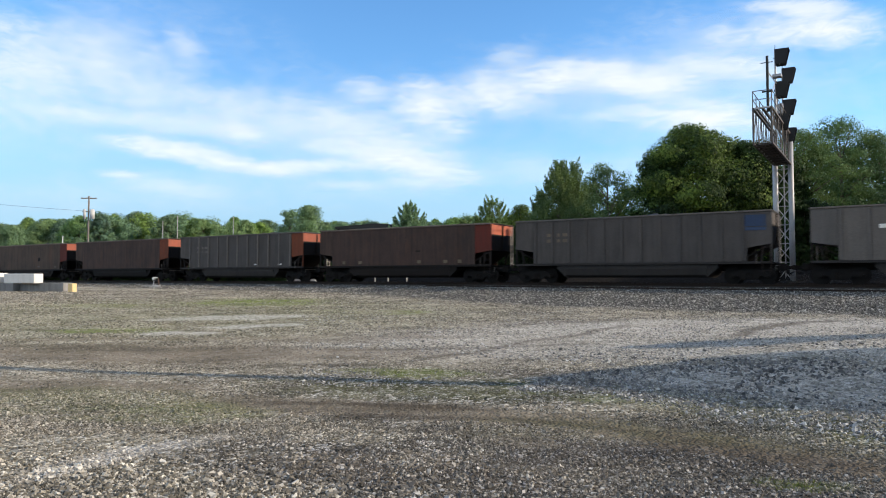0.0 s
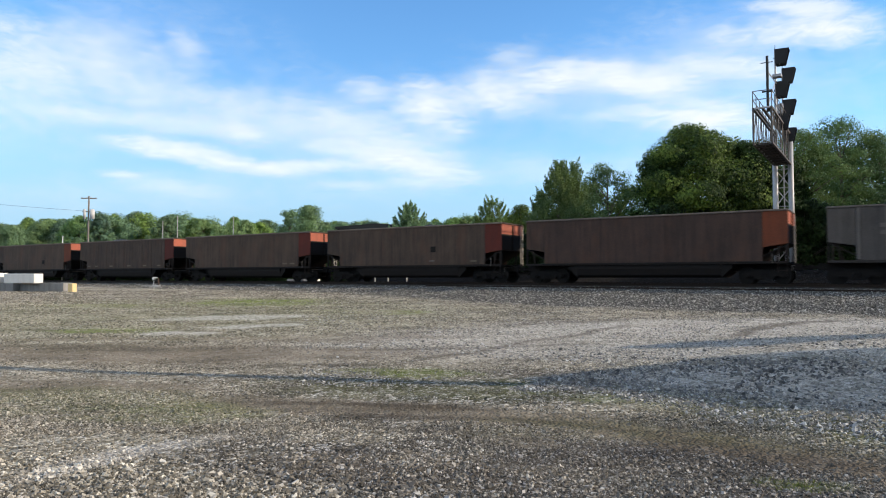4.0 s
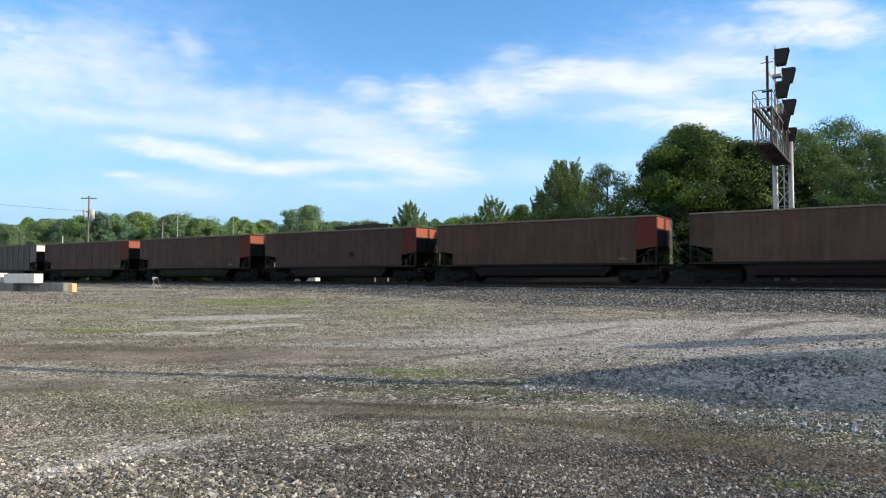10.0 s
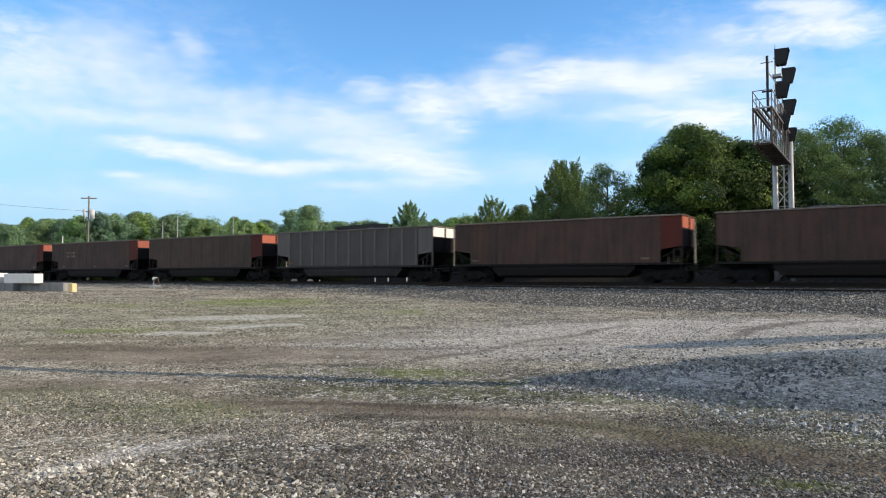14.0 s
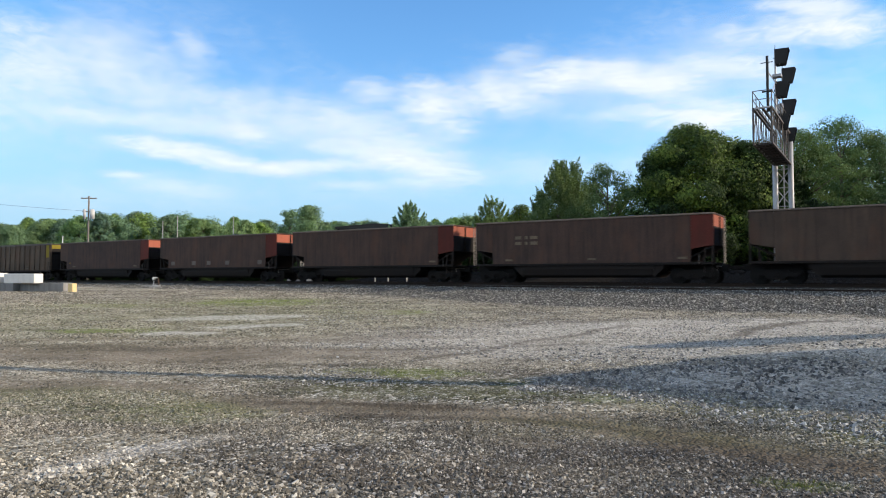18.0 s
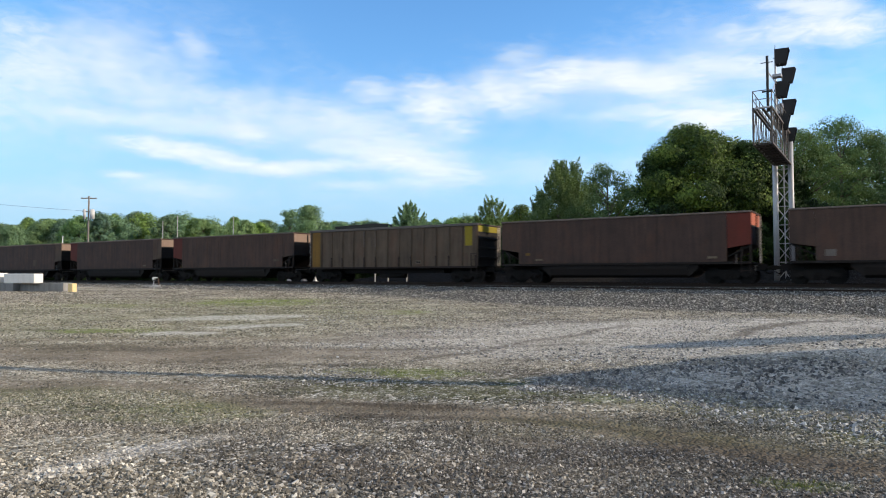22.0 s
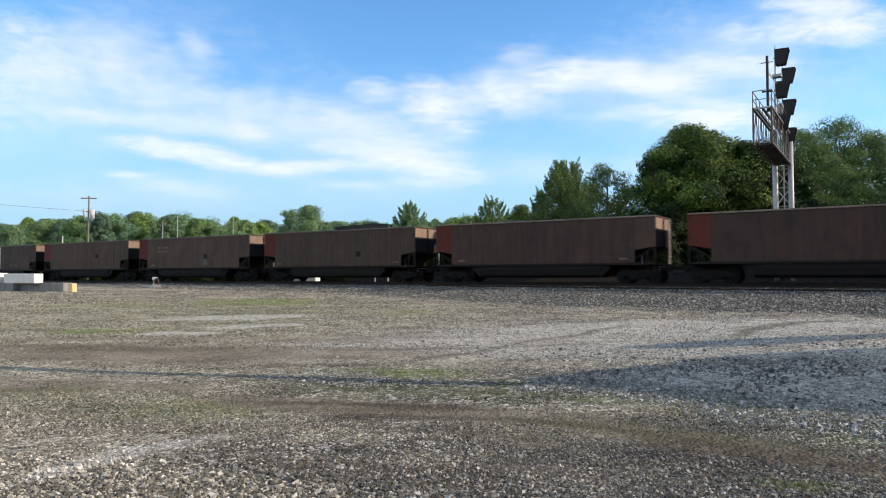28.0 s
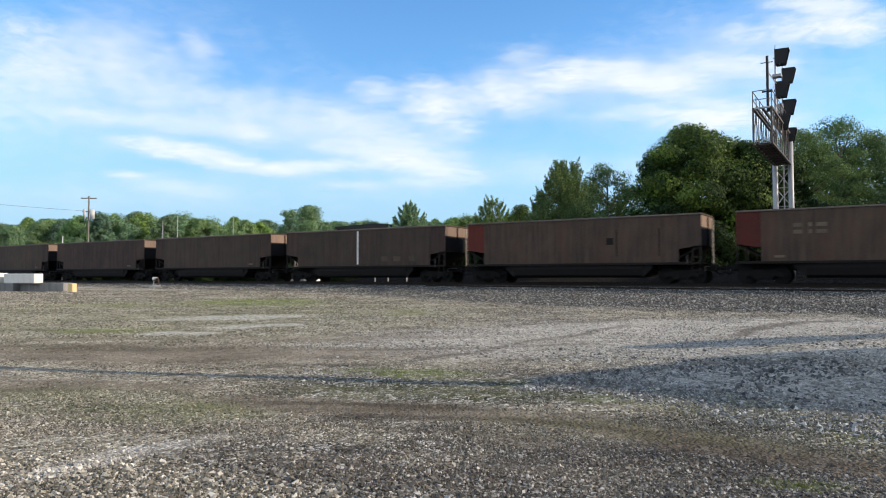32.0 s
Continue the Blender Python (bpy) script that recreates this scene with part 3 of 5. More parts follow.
        g.tube((BODY_HALF + 0.2, -0.75 - 0.26 * math.cos(a), 2.75 - 0.26 * math.sin(a)), (BODY_HALF + 0.2, -0.75 + 0.26 * math.cos(a), 2.75 + 0.26 * math.sin(a)), 0.012, n=5)
    return g.tube((BODY_HALF + 0.01, -0.75, 2.75), (BODY_HALF + 0.22, -0.75, 2.75), 0.04)


def bolster():
    return Geo().box(-0.2, 0.2, -0.95, 0.95, 0.45, 0.73, 0.03).tube((0, 0, 0.72), (0, 0, 0.78), 0.2, n=12)


def side_frame():
    out = [(-1.12, 0.36), (-1.12, 0.58), (-0.78, 0.62), (-0.42, 0.78), (0.42, 0.78), (0.78, 0.62), (1.12, 0.58), (1.12, 0.36),
           (0.72, 0.36), (0.62, 0.46), (0.34, 0.22), (-0.34, 0.22), (-0.62, 0.46), (-0.72, 0.36)]
    g = Geo().slab(out, "y", -1.10, -0.98)
    for x in (-0.89, 0.89):
        g.tube((x, -1.2, 0.455), (x, -1.0, 0.455), 0.12, n=10)
    for x in (-0.14, 0.0, 0.14):
        g.tube((x, -1.13, 0.27), (x, -1.13, 0.6), 0.055, n=8)
    return g


def wheelset():
    g = Geo().tube((0, -1.0, 0), (0, 1.0, 0), 0.085, n=10)
    for s in (-1, 1):
        g.tube((0, s * 0.70, 0), (0, s * 0.835, 0), 0.457, 0.455, n=28)
        g.tube((0, s * 0.668, 0), (0, s * 0.698, 0), 0.484, n=28)
        g.tube((0, s * 0.836, 0), (0, s * 0.87, 0), 0.16, n=12)
        for i in range(4):
            a = math.pi * i / 2
            g.tube((0.3 * math.cos(a), s * 0.836, 0.3 * math.sin(a)), (0.3 * math.cos(a), s * 0.85, 0.3 * math.sin(a)), 0.05, n=6)
    return g


def rib():
    return Geo().box(-0.085, 0.085, -WIDE - 0.095, -WIDE - 0.031, 1.26, 3.86, 0.02)


def seam():
    return Geo().box(-0.018, 0.018, -WIDE - 0.045, -WIDE - 0.031, 1.26, 3.86, 0.005)


def plate(w, h):
    return lambda: Geo().box(-w / 2, w / 2, -WIDE - 0.043, -WIDE - 0.031, -h / 2, h / 2, 0.003)


def coal_mesh(seed):
    key = ("coal", seed)
    if key not in MESHES:
        xs, ys = np.linspace(-BODY_HALF + 0.07, BODY_HALF - 0.07, 100), np.linspace(-1.5, 1.5, 21)
        v = []
        for y in ys:
            for x in xs:
                e = max(0.0, 1 - (abs(x) / (BODY_HALF - 0.06)) ** 2.6) * (1 - (abs(y) / 1.5) ** 2.2)
                lumps = noise.noise(Vector((x * 0.45, y * 0.6, seed * 7.3)))
                small = noise.noise(Vector((x * 3.4, y * 3.4, seed * 3.1)))
                v.append((x, y, 3.70 + e * (0.33 + 0.20 * lumps) + 0.13 * small))
        i = (np.arange(20)[:, None] * 100 + np.arange(99)[None, :]).ravel()
        MESHES[key] = raw_mesh("coal_load", v, np.stack([i, i + 1, i + 101, i + 100], 1), COAL)
    return MESHES[key]


FLIP = Matrix.Rotation(math.pi, 4, "Z")


def add_running_gear(car):
    for s in (-1, 1):
        truck = piece("truck", shared("truck_bolster", bolster, DARK_STEEL), car, pose(s * 6.33, 0, 0), "grimy black cast-steel truck")
        piece("side_frame", shared("side_frame", side_frame, DARK_STEEL), truck)
        piece("side_frame", shared("side_frame", side_frame, DARK_STEEL), truck, FLIP.copy())
        for x in (-0.89, 0.89):
            WHEELS.append((piece("wheelset", shared("wheelset", wheelset, DARK_STEEL), truck, pose(x, 0, 0.457)), x))
        coup = shared("coupler", coupler, DARK_STEEL)
        piece("coupler", coup, car, None if s > 0 else FLIP.copy())
    piece("center_sill", shared("center_sill", centre_sill, DARK_STEEL), car)


WHEELS, CARS = [], []


def gondola(k, main, bays, ends, trim=None, ribs="seam", marks=(), label=""):
    """A coal gondola: flat sides, cut-away end bays, sloped end sheets, a tub between the trucks, coal on top.
    bays and ends: paint of the right and the left end."""
    car = thing("coal_gondola", pose(0, 0, 0), label, "railcar", "coal train")
    trim = trim or main
    for turn in (None, FLIP):
        side = piece("side_panel", shared("side_panel", side_sheet, main), car, turn and turn.copy())
        piece("top_chord", shared("top_chord", chord, RIM if trim.name.find("alum") < 0 else ALUMINIUM_PALE), car, turn and turn.copy())
        piece("side_sill", shared("side_sill", sill, SHADE_GRIME if trim.name.find("alum") < 0 else TUB_GREY), car, turn and turn.copy())
        if turn is None:
            if ribs == "rib":
                for i in range(11):
                    piece("rib", shared("rib", rib, ALUMINIUM_PALE), side, pose(-6.2 + i * 1.24, 0, 0))
            elif ribs == "flat_rib":
                for i in range(12):
                    piece("rib", shared("rib", rib, main), side, pose(-6.15 + i * 12.3 / 11, 0, 0))
            elif ribs == "seam":
                for i in range(9):
                    piece("seam", shared("seam", seam, main), side, pose(-5.8 + i * 1.45, 0, 0))
            for mark_name, x, z, w, h, paint in marks:
                piece(mark_name, shared("plate_%.2f_%.2f" % (w, h), plate(w, h), paint), side, pose(x * 1.047, 0, z))
    for j, (paint, m) in enumerate(((bays[0], None), (bays[1], FLIP))):
        piece("end_bay", shared("end_bay", bay_sheet, paint), car, m and m.copy())
        piece("end_bay", shared("end_bay_back", lambda: flipped(bay_sheet()), paint), car, m and m.copy())
        piece("end_sheet", shared("end_sheet", end_sheet, ends[j]), car, m and m.copy())
        piece("slope_sheet", shared("slope_sheet", low_end_sheet, SHADE_GRIME), car, m and m.copy(), "sloped lower end sheet, darkened as if shaded by the next car")
        piece("end_rib", shared("end_rib", end_rib, SHADE_GRIME), car, m and m.copy())
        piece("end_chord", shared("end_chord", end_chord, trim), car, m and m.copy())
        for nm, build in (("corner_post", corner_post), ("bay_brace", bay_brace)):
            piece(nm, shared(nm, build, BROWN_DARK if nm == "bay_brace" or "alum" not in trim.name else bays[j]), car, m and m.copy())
            # far-side posts and braces: shade put into their dark paint
            piece(nm, shared(nm + "_back", lambda b=build: flipped(b()), SHADE_GRIME), car, m and m.copy())
        if j == 0:
            piece("end_ladder", shared("end_ladder", end_ladder, LADDER_PAINT), car, None, "pale end ladder")
            piece("hand_hold", shared("hand_hold", hand_hold, ALUMINIUM_PALE), car)
        piece("end_platform", shared("end_platform", platform, DARK_STEEL), car, m and m.copy())
        # pale paint on the levers stands in for sunlit brake rigging
        piece("uncoupling_lever", shared("uncoupling_lever", uncoupling_lever, ALUMINIUM_PALE), car, m and m.copy())
        piece("air_hose", shared("air_hose", air_hose, DARK_STEEL, True), car, m and m.copy())
        piece("ladder", shared("ladder", ladder, BROWN_DARK), car, m and m.copy())
    piece("tub", shared("tub", tub, TUB_GREY if trim.name.find("alum") >= 0 else SHADE_GRIME), car)
    piece("brake_wheel", shared("brake_wheel", brake_wheel, DARK_STEEL), car, FLIP.copy())
    piece("coal_load", coal_mesh(k % 4), car, FLIP.copy() if k % 3 == 0 else None, "heap of black coal")
    add_running_gear(car)
    CARS.append((k, car))
    return car


def flipped(g):
    g.v = [(x, -y, z) for x, y, z in g.v]
    return g


def box_gondola(k):
    """The tan ribbed gondola: straight bottom, outside posts, yellow panels near its ends."""
    car = thing("coal_gondola", pose(0, 0, 0), "tan weathered ribbed coal gondola with yellow end panels", "railcar", "coal train")
    for turn in (None, FLIP):
        side = piece("side_panel", shared("full_side", lambda: Geo().box(-BODY_HALF, BODY_HALF, -WIDE - 0.02, -WIDE + 0.03, 1.12, 3.85, 0.008), TAN), car, turn and turn.copy())
        piece("top_chord", shared("heavy_chord", lambda: Geo().box(-BODY_HALF - 0.04, BODY_HALF + 0.04, -WIDE - 0.10, -WIDE + 0.05, 3.852, 4.02, 0.02), ALUMINIUM_PALE), car, turn and turn.copy())
        piece("side_sill", shared("low_sill", lambda: Geo().box(-BODY_HALF, BODY_HALF, -WIDE - 0.08, -WIDE + 0.05, 0.99, 1.117, 0.015), BROWN_DARK), car, turn and turn.copy())
        for i in range(15):
            x = -7.44 + i * 14.88 / 14
            piece("side_post", shared("side_post", lambda: Geo().box(-0.045, 0.045, -WIDE - 0.085, -WIDE - 0.021, 1.12, 3.85, 0.012), TAN), side, pose(x, 0, 0))
            if turn is None and i % 3 != 1:
                piece("post_foot", shared("post_foot", lambda: Geo().box(-0.05, 0.05, -WIDE - 0.10, -WIDE - 0.087, 1.12, 1.85, 0.004), BROWN_DARK), side, pose(x, 0, 0), "dark foot of the post")
                # highlights on two posts, painted as pale strips
                if i in (5, 6):
                    piece("post_strip", shared("post_strip", lambda: Geo().box(-0.025, 0.025, -WIDE - 0.098, -WIDE - 0.087, 2.6, 3.85, 0.003), ALUMINIUM_PALE), side, pose(x, 0, 0), "pale strip painted as a highlight on the post")
        if turn is None:
            piece("yellow_panel", shared("yellow_panel", lambda: Geo().box(-0.40, 0.40, -WIDE - 0.034, -WIDE - 0.021, 1.18, 3.83, 0.003), YELLOW), side, pose(-6.92, 0, 0))
            piece("yellow_panel", shared("yellow_panel_half", lambda: Geo().box(-0.28, 0.28, -WIDE - 0.034, -WIDE - 0.021, 2.5, 3.83, 0.003), BRIGHT_YELLOW), side, pose(6.86, 0, 0))
            piece("notice", shared("plate_0.50_0.25", plate(0.5, 0.25), FAINT), side, pose(2.75, 0, 1.42))
            for dx in (-0.1, 0.1):
                piece("notice_bar", shared("bar_box", lambda: Geo().box(-0.07, 0.07, -WIDE - 0.052, -WIDE - 0.044, -0.06, 0.06), DARK_STEEL), side, pose(2.75 + dx, 0, 1.42))
    for j, m in enumerate((None, FLIP)):
        # dark lower end stands for shade, bright band for the sunlit top
        piece("end_sheet", shared("full_end", lambda: Geo().box(BODY_HALF - 0.06, BODY_HALF, -WIDE + 0.032, WIDE - 0.032, 1.13, 3.44, 0.008), SHADE_GRIME), car, m and m.copy(), "end sheet darkened as shade below its band")
        piece("end_band", shared("end_band", lambda: Geo().box(BODY_HALF - 0.06, BODY_HALF + 0.005, -WIDE + 0.032, WIDE - 0.032, 3.445, 3.85, 0.008), BRIGHT_YELLOW if j == 0 else TAN_END), car, m and m.copy(), "band along the top of the end, painted as its sunlit part")
        piece("end_ladder", shared("end_ladder", end_ladder, LADDER_PAINT), car, m and m.copy(), "pale end ladder")
        piece("end_chord", shared("end_chord", end_chord, TAN), car, m and m.copy())
        for z in (1.7, 2.35, 3.0):
            piece("end_beam", shared("end_beam", lambda: Geo().box(BODY_HALF + 0.002, BODY_HALF + 0.09, -WIDE + 0.04, WIDE - 0.42, -0.07, 0.07, 0.02), SHADE_GRIME), car, (pose(0, 0, z) if m is None else pose(0, 0, z) @ FLIP))
        piece("ladder", shared("ladder", ladder, BROWN_DARK), car, m and m.copy())
        piece("end_platform", shared("end_platform", platform, DARK_STEEL), car, m and m.copy())
    piece("underframe", shared("underframe", lambda: Geo().box(-4.5, 4.5, -1.0, 1.0, 0.66, 0.985, 0.02), DARK_STEEL), car)
    piece("air_tank", shared("air_tank", lambda: Geo().tube((-1.2, -0.75, 0.5), (1.1, -0.75, 0.5), 0.2, n=14), DARK_STEEL, True), car, None, "black brake air tank")
    piece("brake_wheel", shared("brake_wheel", brake_wheel, DARK_STEEL), car, FLIP.copy())
    piece("coal_load", coal_mesh(1), car, None, "heap of black coal")
    add_running_gear(car)
    CARS.append((k, car))


def lettering(x, z, paint, rows=2):
    """Two rows of unreadable characters, as bars."""
    return [("lettering_bar", x + dx, z - 0.36 * r, w, 0.2, paint) for r in range(rows) for dx, w in ((-0.55, 0.42), (0.0, 0.18), (0.5, 0.5))]


def row_of(xs, z, w, h, paint, name_="stencil_mark"):
    return [(name_, x, z, w, h, paint) for x in xs]


def build_train():
    dark_sq = lambda x, z=1.95: [("dark_patch", x, z, 0.42, 0.4, DARK_STEEL)]
    low_tan = lambda xs: row_of(xs, 1.46, 0.5, 0.12, FAINT)
    rd, og, br, bp, bd, al, ap, tn, te = RED, ORANGE, BROWN, BROWN_PALE, BROWN_DARK, ALUMINIUM, ALUMINIUM_PALE, TAN, TAN_END
    brown_l = "dirty brown steel coal gondola with a red end panel"
    faded_l = "faded brown coal gondola with a worn tan end"
    grey_l = "dull grey aluminium coal gondola with upright ribs"
    gondola(1, al, (al, al), (al, al), ap, "rib", (), grey_l)
    gondola(2, br, (rd, br), (og, br), None, "seam", (), brown_l)
    gondola(3, ap, (ap, ap), (WHITE, WHITE), ap, "rib", lettering(-3.6, 2.9, WHITE, 1) + [("lettering_bar", -3.7, 1.95, 0.6, 0.2, DARK_STEEL)], "pale grey aluminium coal gondola with white corner posts")
    gondola(4, al, (al, al), (al, al), al, "flat_rib", lettering(-4.4, 3.0, FAINT) + [("blue_panel", 6.42, 3.42, 1.15, 0.62, BLUE), ("blue_panel", 6.42, 2.98, 1.15, 0.18, BLUE)], "dull grey aluminium coal gondola with a blue end panel")
    gondola(5, br, (rd, br), (og, br), None, "none", row_of((-4.9, -3.4, 1.7, 3.8, 4.9), 1.45, 0.3, 0.22, FAINT) + row_of((1.6,), 2.2, 0.4, 0.12, bd), "dark brown coal gondola with white stencil marks and red end")
    gondola(6, al, (DULL_ORANGE, al), (og, al), al, "rib", lettering(-4.3, 2.95, ap) + row_of((4.8, 2.2), 1.42, 0.45, 0.1, WHITE), "grey ribbed coal gondola with an orange-red end panel")
    gondola(7, br, (DULL_ORANGE, br), (og, br), None, "none", (), brown_l)
    gondola(8, bp, (rd, bp), (og, br), None, "none", dark_sq(2.1, 2.3) + row_of((2.0,), 1.5, 0.4, 0.1, ap) + low_tan((5.2,)), brown_l)
    gondola(9, bp, (rd, bp), (og, br), None, "none", low_tan((5.4, 4.6)), brown_l)
    gondola(10, bp, (rd, bp), (og, br), None, "seam", low_tan((-5.6, -4.4, -2.0, 0.8, 3.2, 5.2)), brown_l)
    gondola(11, bp, (DULL_ORANGE, bp), (og, br), None, "none", dark_sq(2.2, 2.0) + row_of((2.5,), 2.1, 0.06, 1.0, bd), "brown coal gondola with a bright orange end panel")
    gondola(12, br, (rd, br), (og, br), None, "none", low_tan((5.3,)), brown_l)
    gondola(13, br, (rd, br), (og, br), None, "seam", dark_sq(1.6, 2.1), brown_l)
    gondola(14, br, (rd, br), (og, br), None, "none", low_tan((5.0,)), brown_l)
    gondola(15, br, (rd, br), (og, br), None, "seam", low_tan((-5.7, 5.2)), brown_l)
    gondola(16, al, (ap, ap), (WHITE, WHITE), ap, "rib", row_of((-5.9,), 1.5, 0.6, 0.14, YELLOW), "pale grey ribbed aluminium coal gondola with white end")
    gondola(17, bp, (rd, bp), (og, rd), None, "seam", (), brown_l)
    gondola(18, br, (rd, br), (og, te), None, "none", lettering(-3.7, 2.9, FAINT) + low_tan((-4.9, 5.6, 0.5)), "dark brown coal gondola with white lettering")
    gondola(19, br, (rd, br), (og, rd), None, "none", low_tan((5.6,)), brown_l)
    gondola(20, br, (rd, br), (og, rd), None, "none", row_of((-5.4, -2.6, -0.7, 1.6, 5.4), 1.62, 0.5, 0.34, ap, "white_square"), "brown coal gondola with white squares along its side")
    gondola(21, br, (rd, br), (og, br), None, "none", low_tan((5.3, -4.7)) + row_of((-5.45,), 1.82, 0.3, 0.16, YELLOW), brown_l)
    box_gondola(22)
    gondola(23, br, (br, rd), (te, br), None, "seam", row_of((5.4,), 1.75, 0.6, 0.2, tn), faded_l)
    gondola(24, br, (bp, rd), (te, rd), None, "none", low_tan((4.9,)), faded_l)
    gondola(25, br, (bp, rd), (te, rd), None, "none", row_of((2.3,), 1.9, 0.9, 0.7, bp), "brown coal gondola, one end bay red")
    gondola(26, br, (bp, rd), (te, rd), None, "none", low_tan((-5.3, 5.4)), "brown coal gondola, one end bay red")
    gondola(27, bp, (bp, rd), (te, rd), None, "seam", dark_sq(2.3, 2.1) + low_tan((-5.6, 5.6)), "brown coal gondola, one end bay red")
    gondola(28, bp, (bp, rd), (te, rd), None, "none", dark_sq(1.9, 2.2) + row_of((1.9,), 1.7, 0.45, 0.5, ap) + lettering(-3.8, 3.1, FAINT) + low_tan((-5.2,)), "pale brown coal gondola, one end bay red")
    gondola(29, bp, (bp, rd), (te, rd), None, "none", dark_sq(2.2, 2.5) + row_of((2.6, 5.0), 2.4, 0.07, 1.6, bd), "pale brown coal gondola, one end bay red")
    gondola(30, bp, (br, br), (te, br), None, "none", [("white_stripe", -0.18, 2.55, 0.14, 2.5, WHITE)] + row_of((2.2, 3.3, 4.6), 1.7, 0.6, 0.35, tn), "brown coal gondola with an upright white stripe")
    for k in range(31, 38):
        gondola(k, (br, bp, br, bp)[k % 4], (br, rd if k % 3 == 0 else br), (te, br), None, "none", low_tan((5.0,)), faded_l)


build_train()

# ======== signal bridge over the line ========
def build_signal():
    sig = thing("signal_bracket", pose(23.02, 46.93, 0.75, 0, 0, TRACK_TURN), "galvanised lattice signal mast, arm over the tracks, black signal heads", "railway signal")
    ARM, LOW, TOP = -9.0, 8.36, 10.4
    # the arm runs towards negative y, over the tracks
    for x in (-0.48, 0.48):
        part("mast_leg", Geo().tube((x, 0, 0), (x, 0, 10.4), 0.185, 0.17, n=16), GALV, sig, smooth=True)
        part("footing", Geo().box(x - 0.35, x + 0.35, -0.35, 0.35, -0.5, 0.3, 0.04), CONCRETE, sig, "pale concrete footing")
    for i in range(7):
        z0, z1 = 0.5 + i * 1.26, 0.5 + (i + 1) * 1.26
        part("cross_brace", Geo().tube((-0.48, 0, z0), (0.48, 0, z1), 0.035, n=6), GALV, sig)
        part("cross_brace", Geo().tube((0.48, 0, z0), (-0.48, 0, z1), 0.035, n=6), GALV, sig)
        part("strut", Geo().tube((-0.48, 0, z1), (0.48, 0, z1), 0.03, n=6), GALV, sig)
    for x in (-0.48, 0.48):
        for z in (LOW, TOP):
            part("arm_chord", Geo().box(x - 0.06, x + 0.06, ARM, 0.5, z - 0.06, z + 0.06, 0.01), ARM_STEEL, sig)
        part("end_upright", Geo().box(x - 0.05, x + 0.05, ARM - 0.05, ARM + 0.05, LOW + 0.062, TOP - 0.062), ARM_STEEL, sig)
    part("end_beam", Geo().box(-0.42, 0.42, ARM - 0.05, ARM + 0.05, TOP - 0.05, TOP + 0.05, 0.01), GALV, sig)
    n = 9
    for i in range(n):
        y0, y1 = ARM * i / n, ARM * (i + 1) / n
        for x in (-0.48, 0.48):
            a, b = (LOW, TOP) if i % 2 else (TOP, LOW)
            part("lattice", Geo().tube((x, y0, a), (x, y1, b), 0.024, n=6), ARM_STEEL, sig)
            part("lattice_post", Geo().tube((x, y1, LOW), (x, y1, TOP), 0.02, n=6), ARM_STEEL, sig)
        part("floor_beam", Geo().tube((-0.48, y0, LOW - 0.03), (0.48, y1, LOW - 0.03), 0.045, n=6), ARM_STEEL, sig)
        part("floor_beam", Geo().box(-0.48, 0.48, y1 - 0.05, y1 + 0.05, LOW - 0.09, LOW - 0.062), ARM_STEEL, sig)
        for x in (-0.3, 0.0, 0.3):
            part("walkway_plank", Geo().box(x - 0.06, x + 0.06, y1 + 0.03, y0 - 0.03, TOP - 0.03, TOP + 0.02), ARM_STEEL, sig)
        for x in (-0.3, -0.1, 0.1, 0.3):
            part("lower_grating", Geo().box(x - 0.085, x + 0.085, y1 + 0.06, y0 - 0.06, LOW - 0.02, LOW + 0.02), BROWN_DARK, sig)
    for i in range(7):
        y = ARM + 0.02 + i * 1.3
        for x in (-0.5, 0.5):
            part("railing_post", Geo().tube((x, y, TOP), (x, y, TOP + 1.0), 0.026, n=6), ARM_STEEL, sig)
    for z in (0.5, 1.0):
        for x in (-0.5, 0.5):
            part("railing", Geo().tube((x, ARM, TOP + z), (x, -1.4, TOP + z), 0.024, n=6), ARM_STEEL, sig)
        part("railing", Geo().tube((-0.5, ARM, TOP + z), (0.5, ARM, TOP + z), 0.024, n=6), ARM_STEEL, sig)

    def head(x, y, z):
        h = piece("signal_head", Geo().box(0.0, 0.22, -0.30, 0.30, -0.45, 0.45, 0.03).mesh("signal_head", SIGNAL_BLACK), sig, pose(x, y, z), "black signal head with deep hoods")
        hood = Geo()
        for k in (-1, 1):
            hood.slab([(0.02, -0.47), (0.58, -0.47), (0.80, 0.47), (-0.02, 0.50)], "y", k * 0.33 - 0.015, k * 0.33 + 0.015)
        hood.slab([(0.0, 0.475), (0.80, 0.45), (0.80, 0.47), (0.0, 0.495)], "y", -0.315, 0.315)
        piece("hood", hood.mesh("hood", SIGNAL_BLACK), h)
        for zz in (-0.27, 0.0, 0.27):
            piece("lens", Geo().tube((0.221, 0, zz), (0.25, 0, zz), 0.1, n=14).mesh("lens", GLASS_DARK), h, None, "dark unlit glass lens")

    for y, z_lo, heads in ((-3.6, TOP, (10.55, 12.60, 14.68)), (0.0, 9.6, (10.30, 12.22, 14.38))):
        part("signal_pole", Geo().tube((0.08, y, z_lo), (0.08, y, heads[-1] + 0.5), 0.06, n=10), GALV, sig)
        for z in heads:
            head(0.10, y, z)
            part("bracket", Geo().box(0.0, 0.18, y - 0.05, y + 0.05, z - 0.06, z + 0.06), DARK_STEEL, sig)
        part("pole_cap", Geo().tube((0.08, y, heads[-1] + 0.5), (0.08, y, heads[-1] + 0.85), 0.02, n=6), DARK_STEEL, sig)
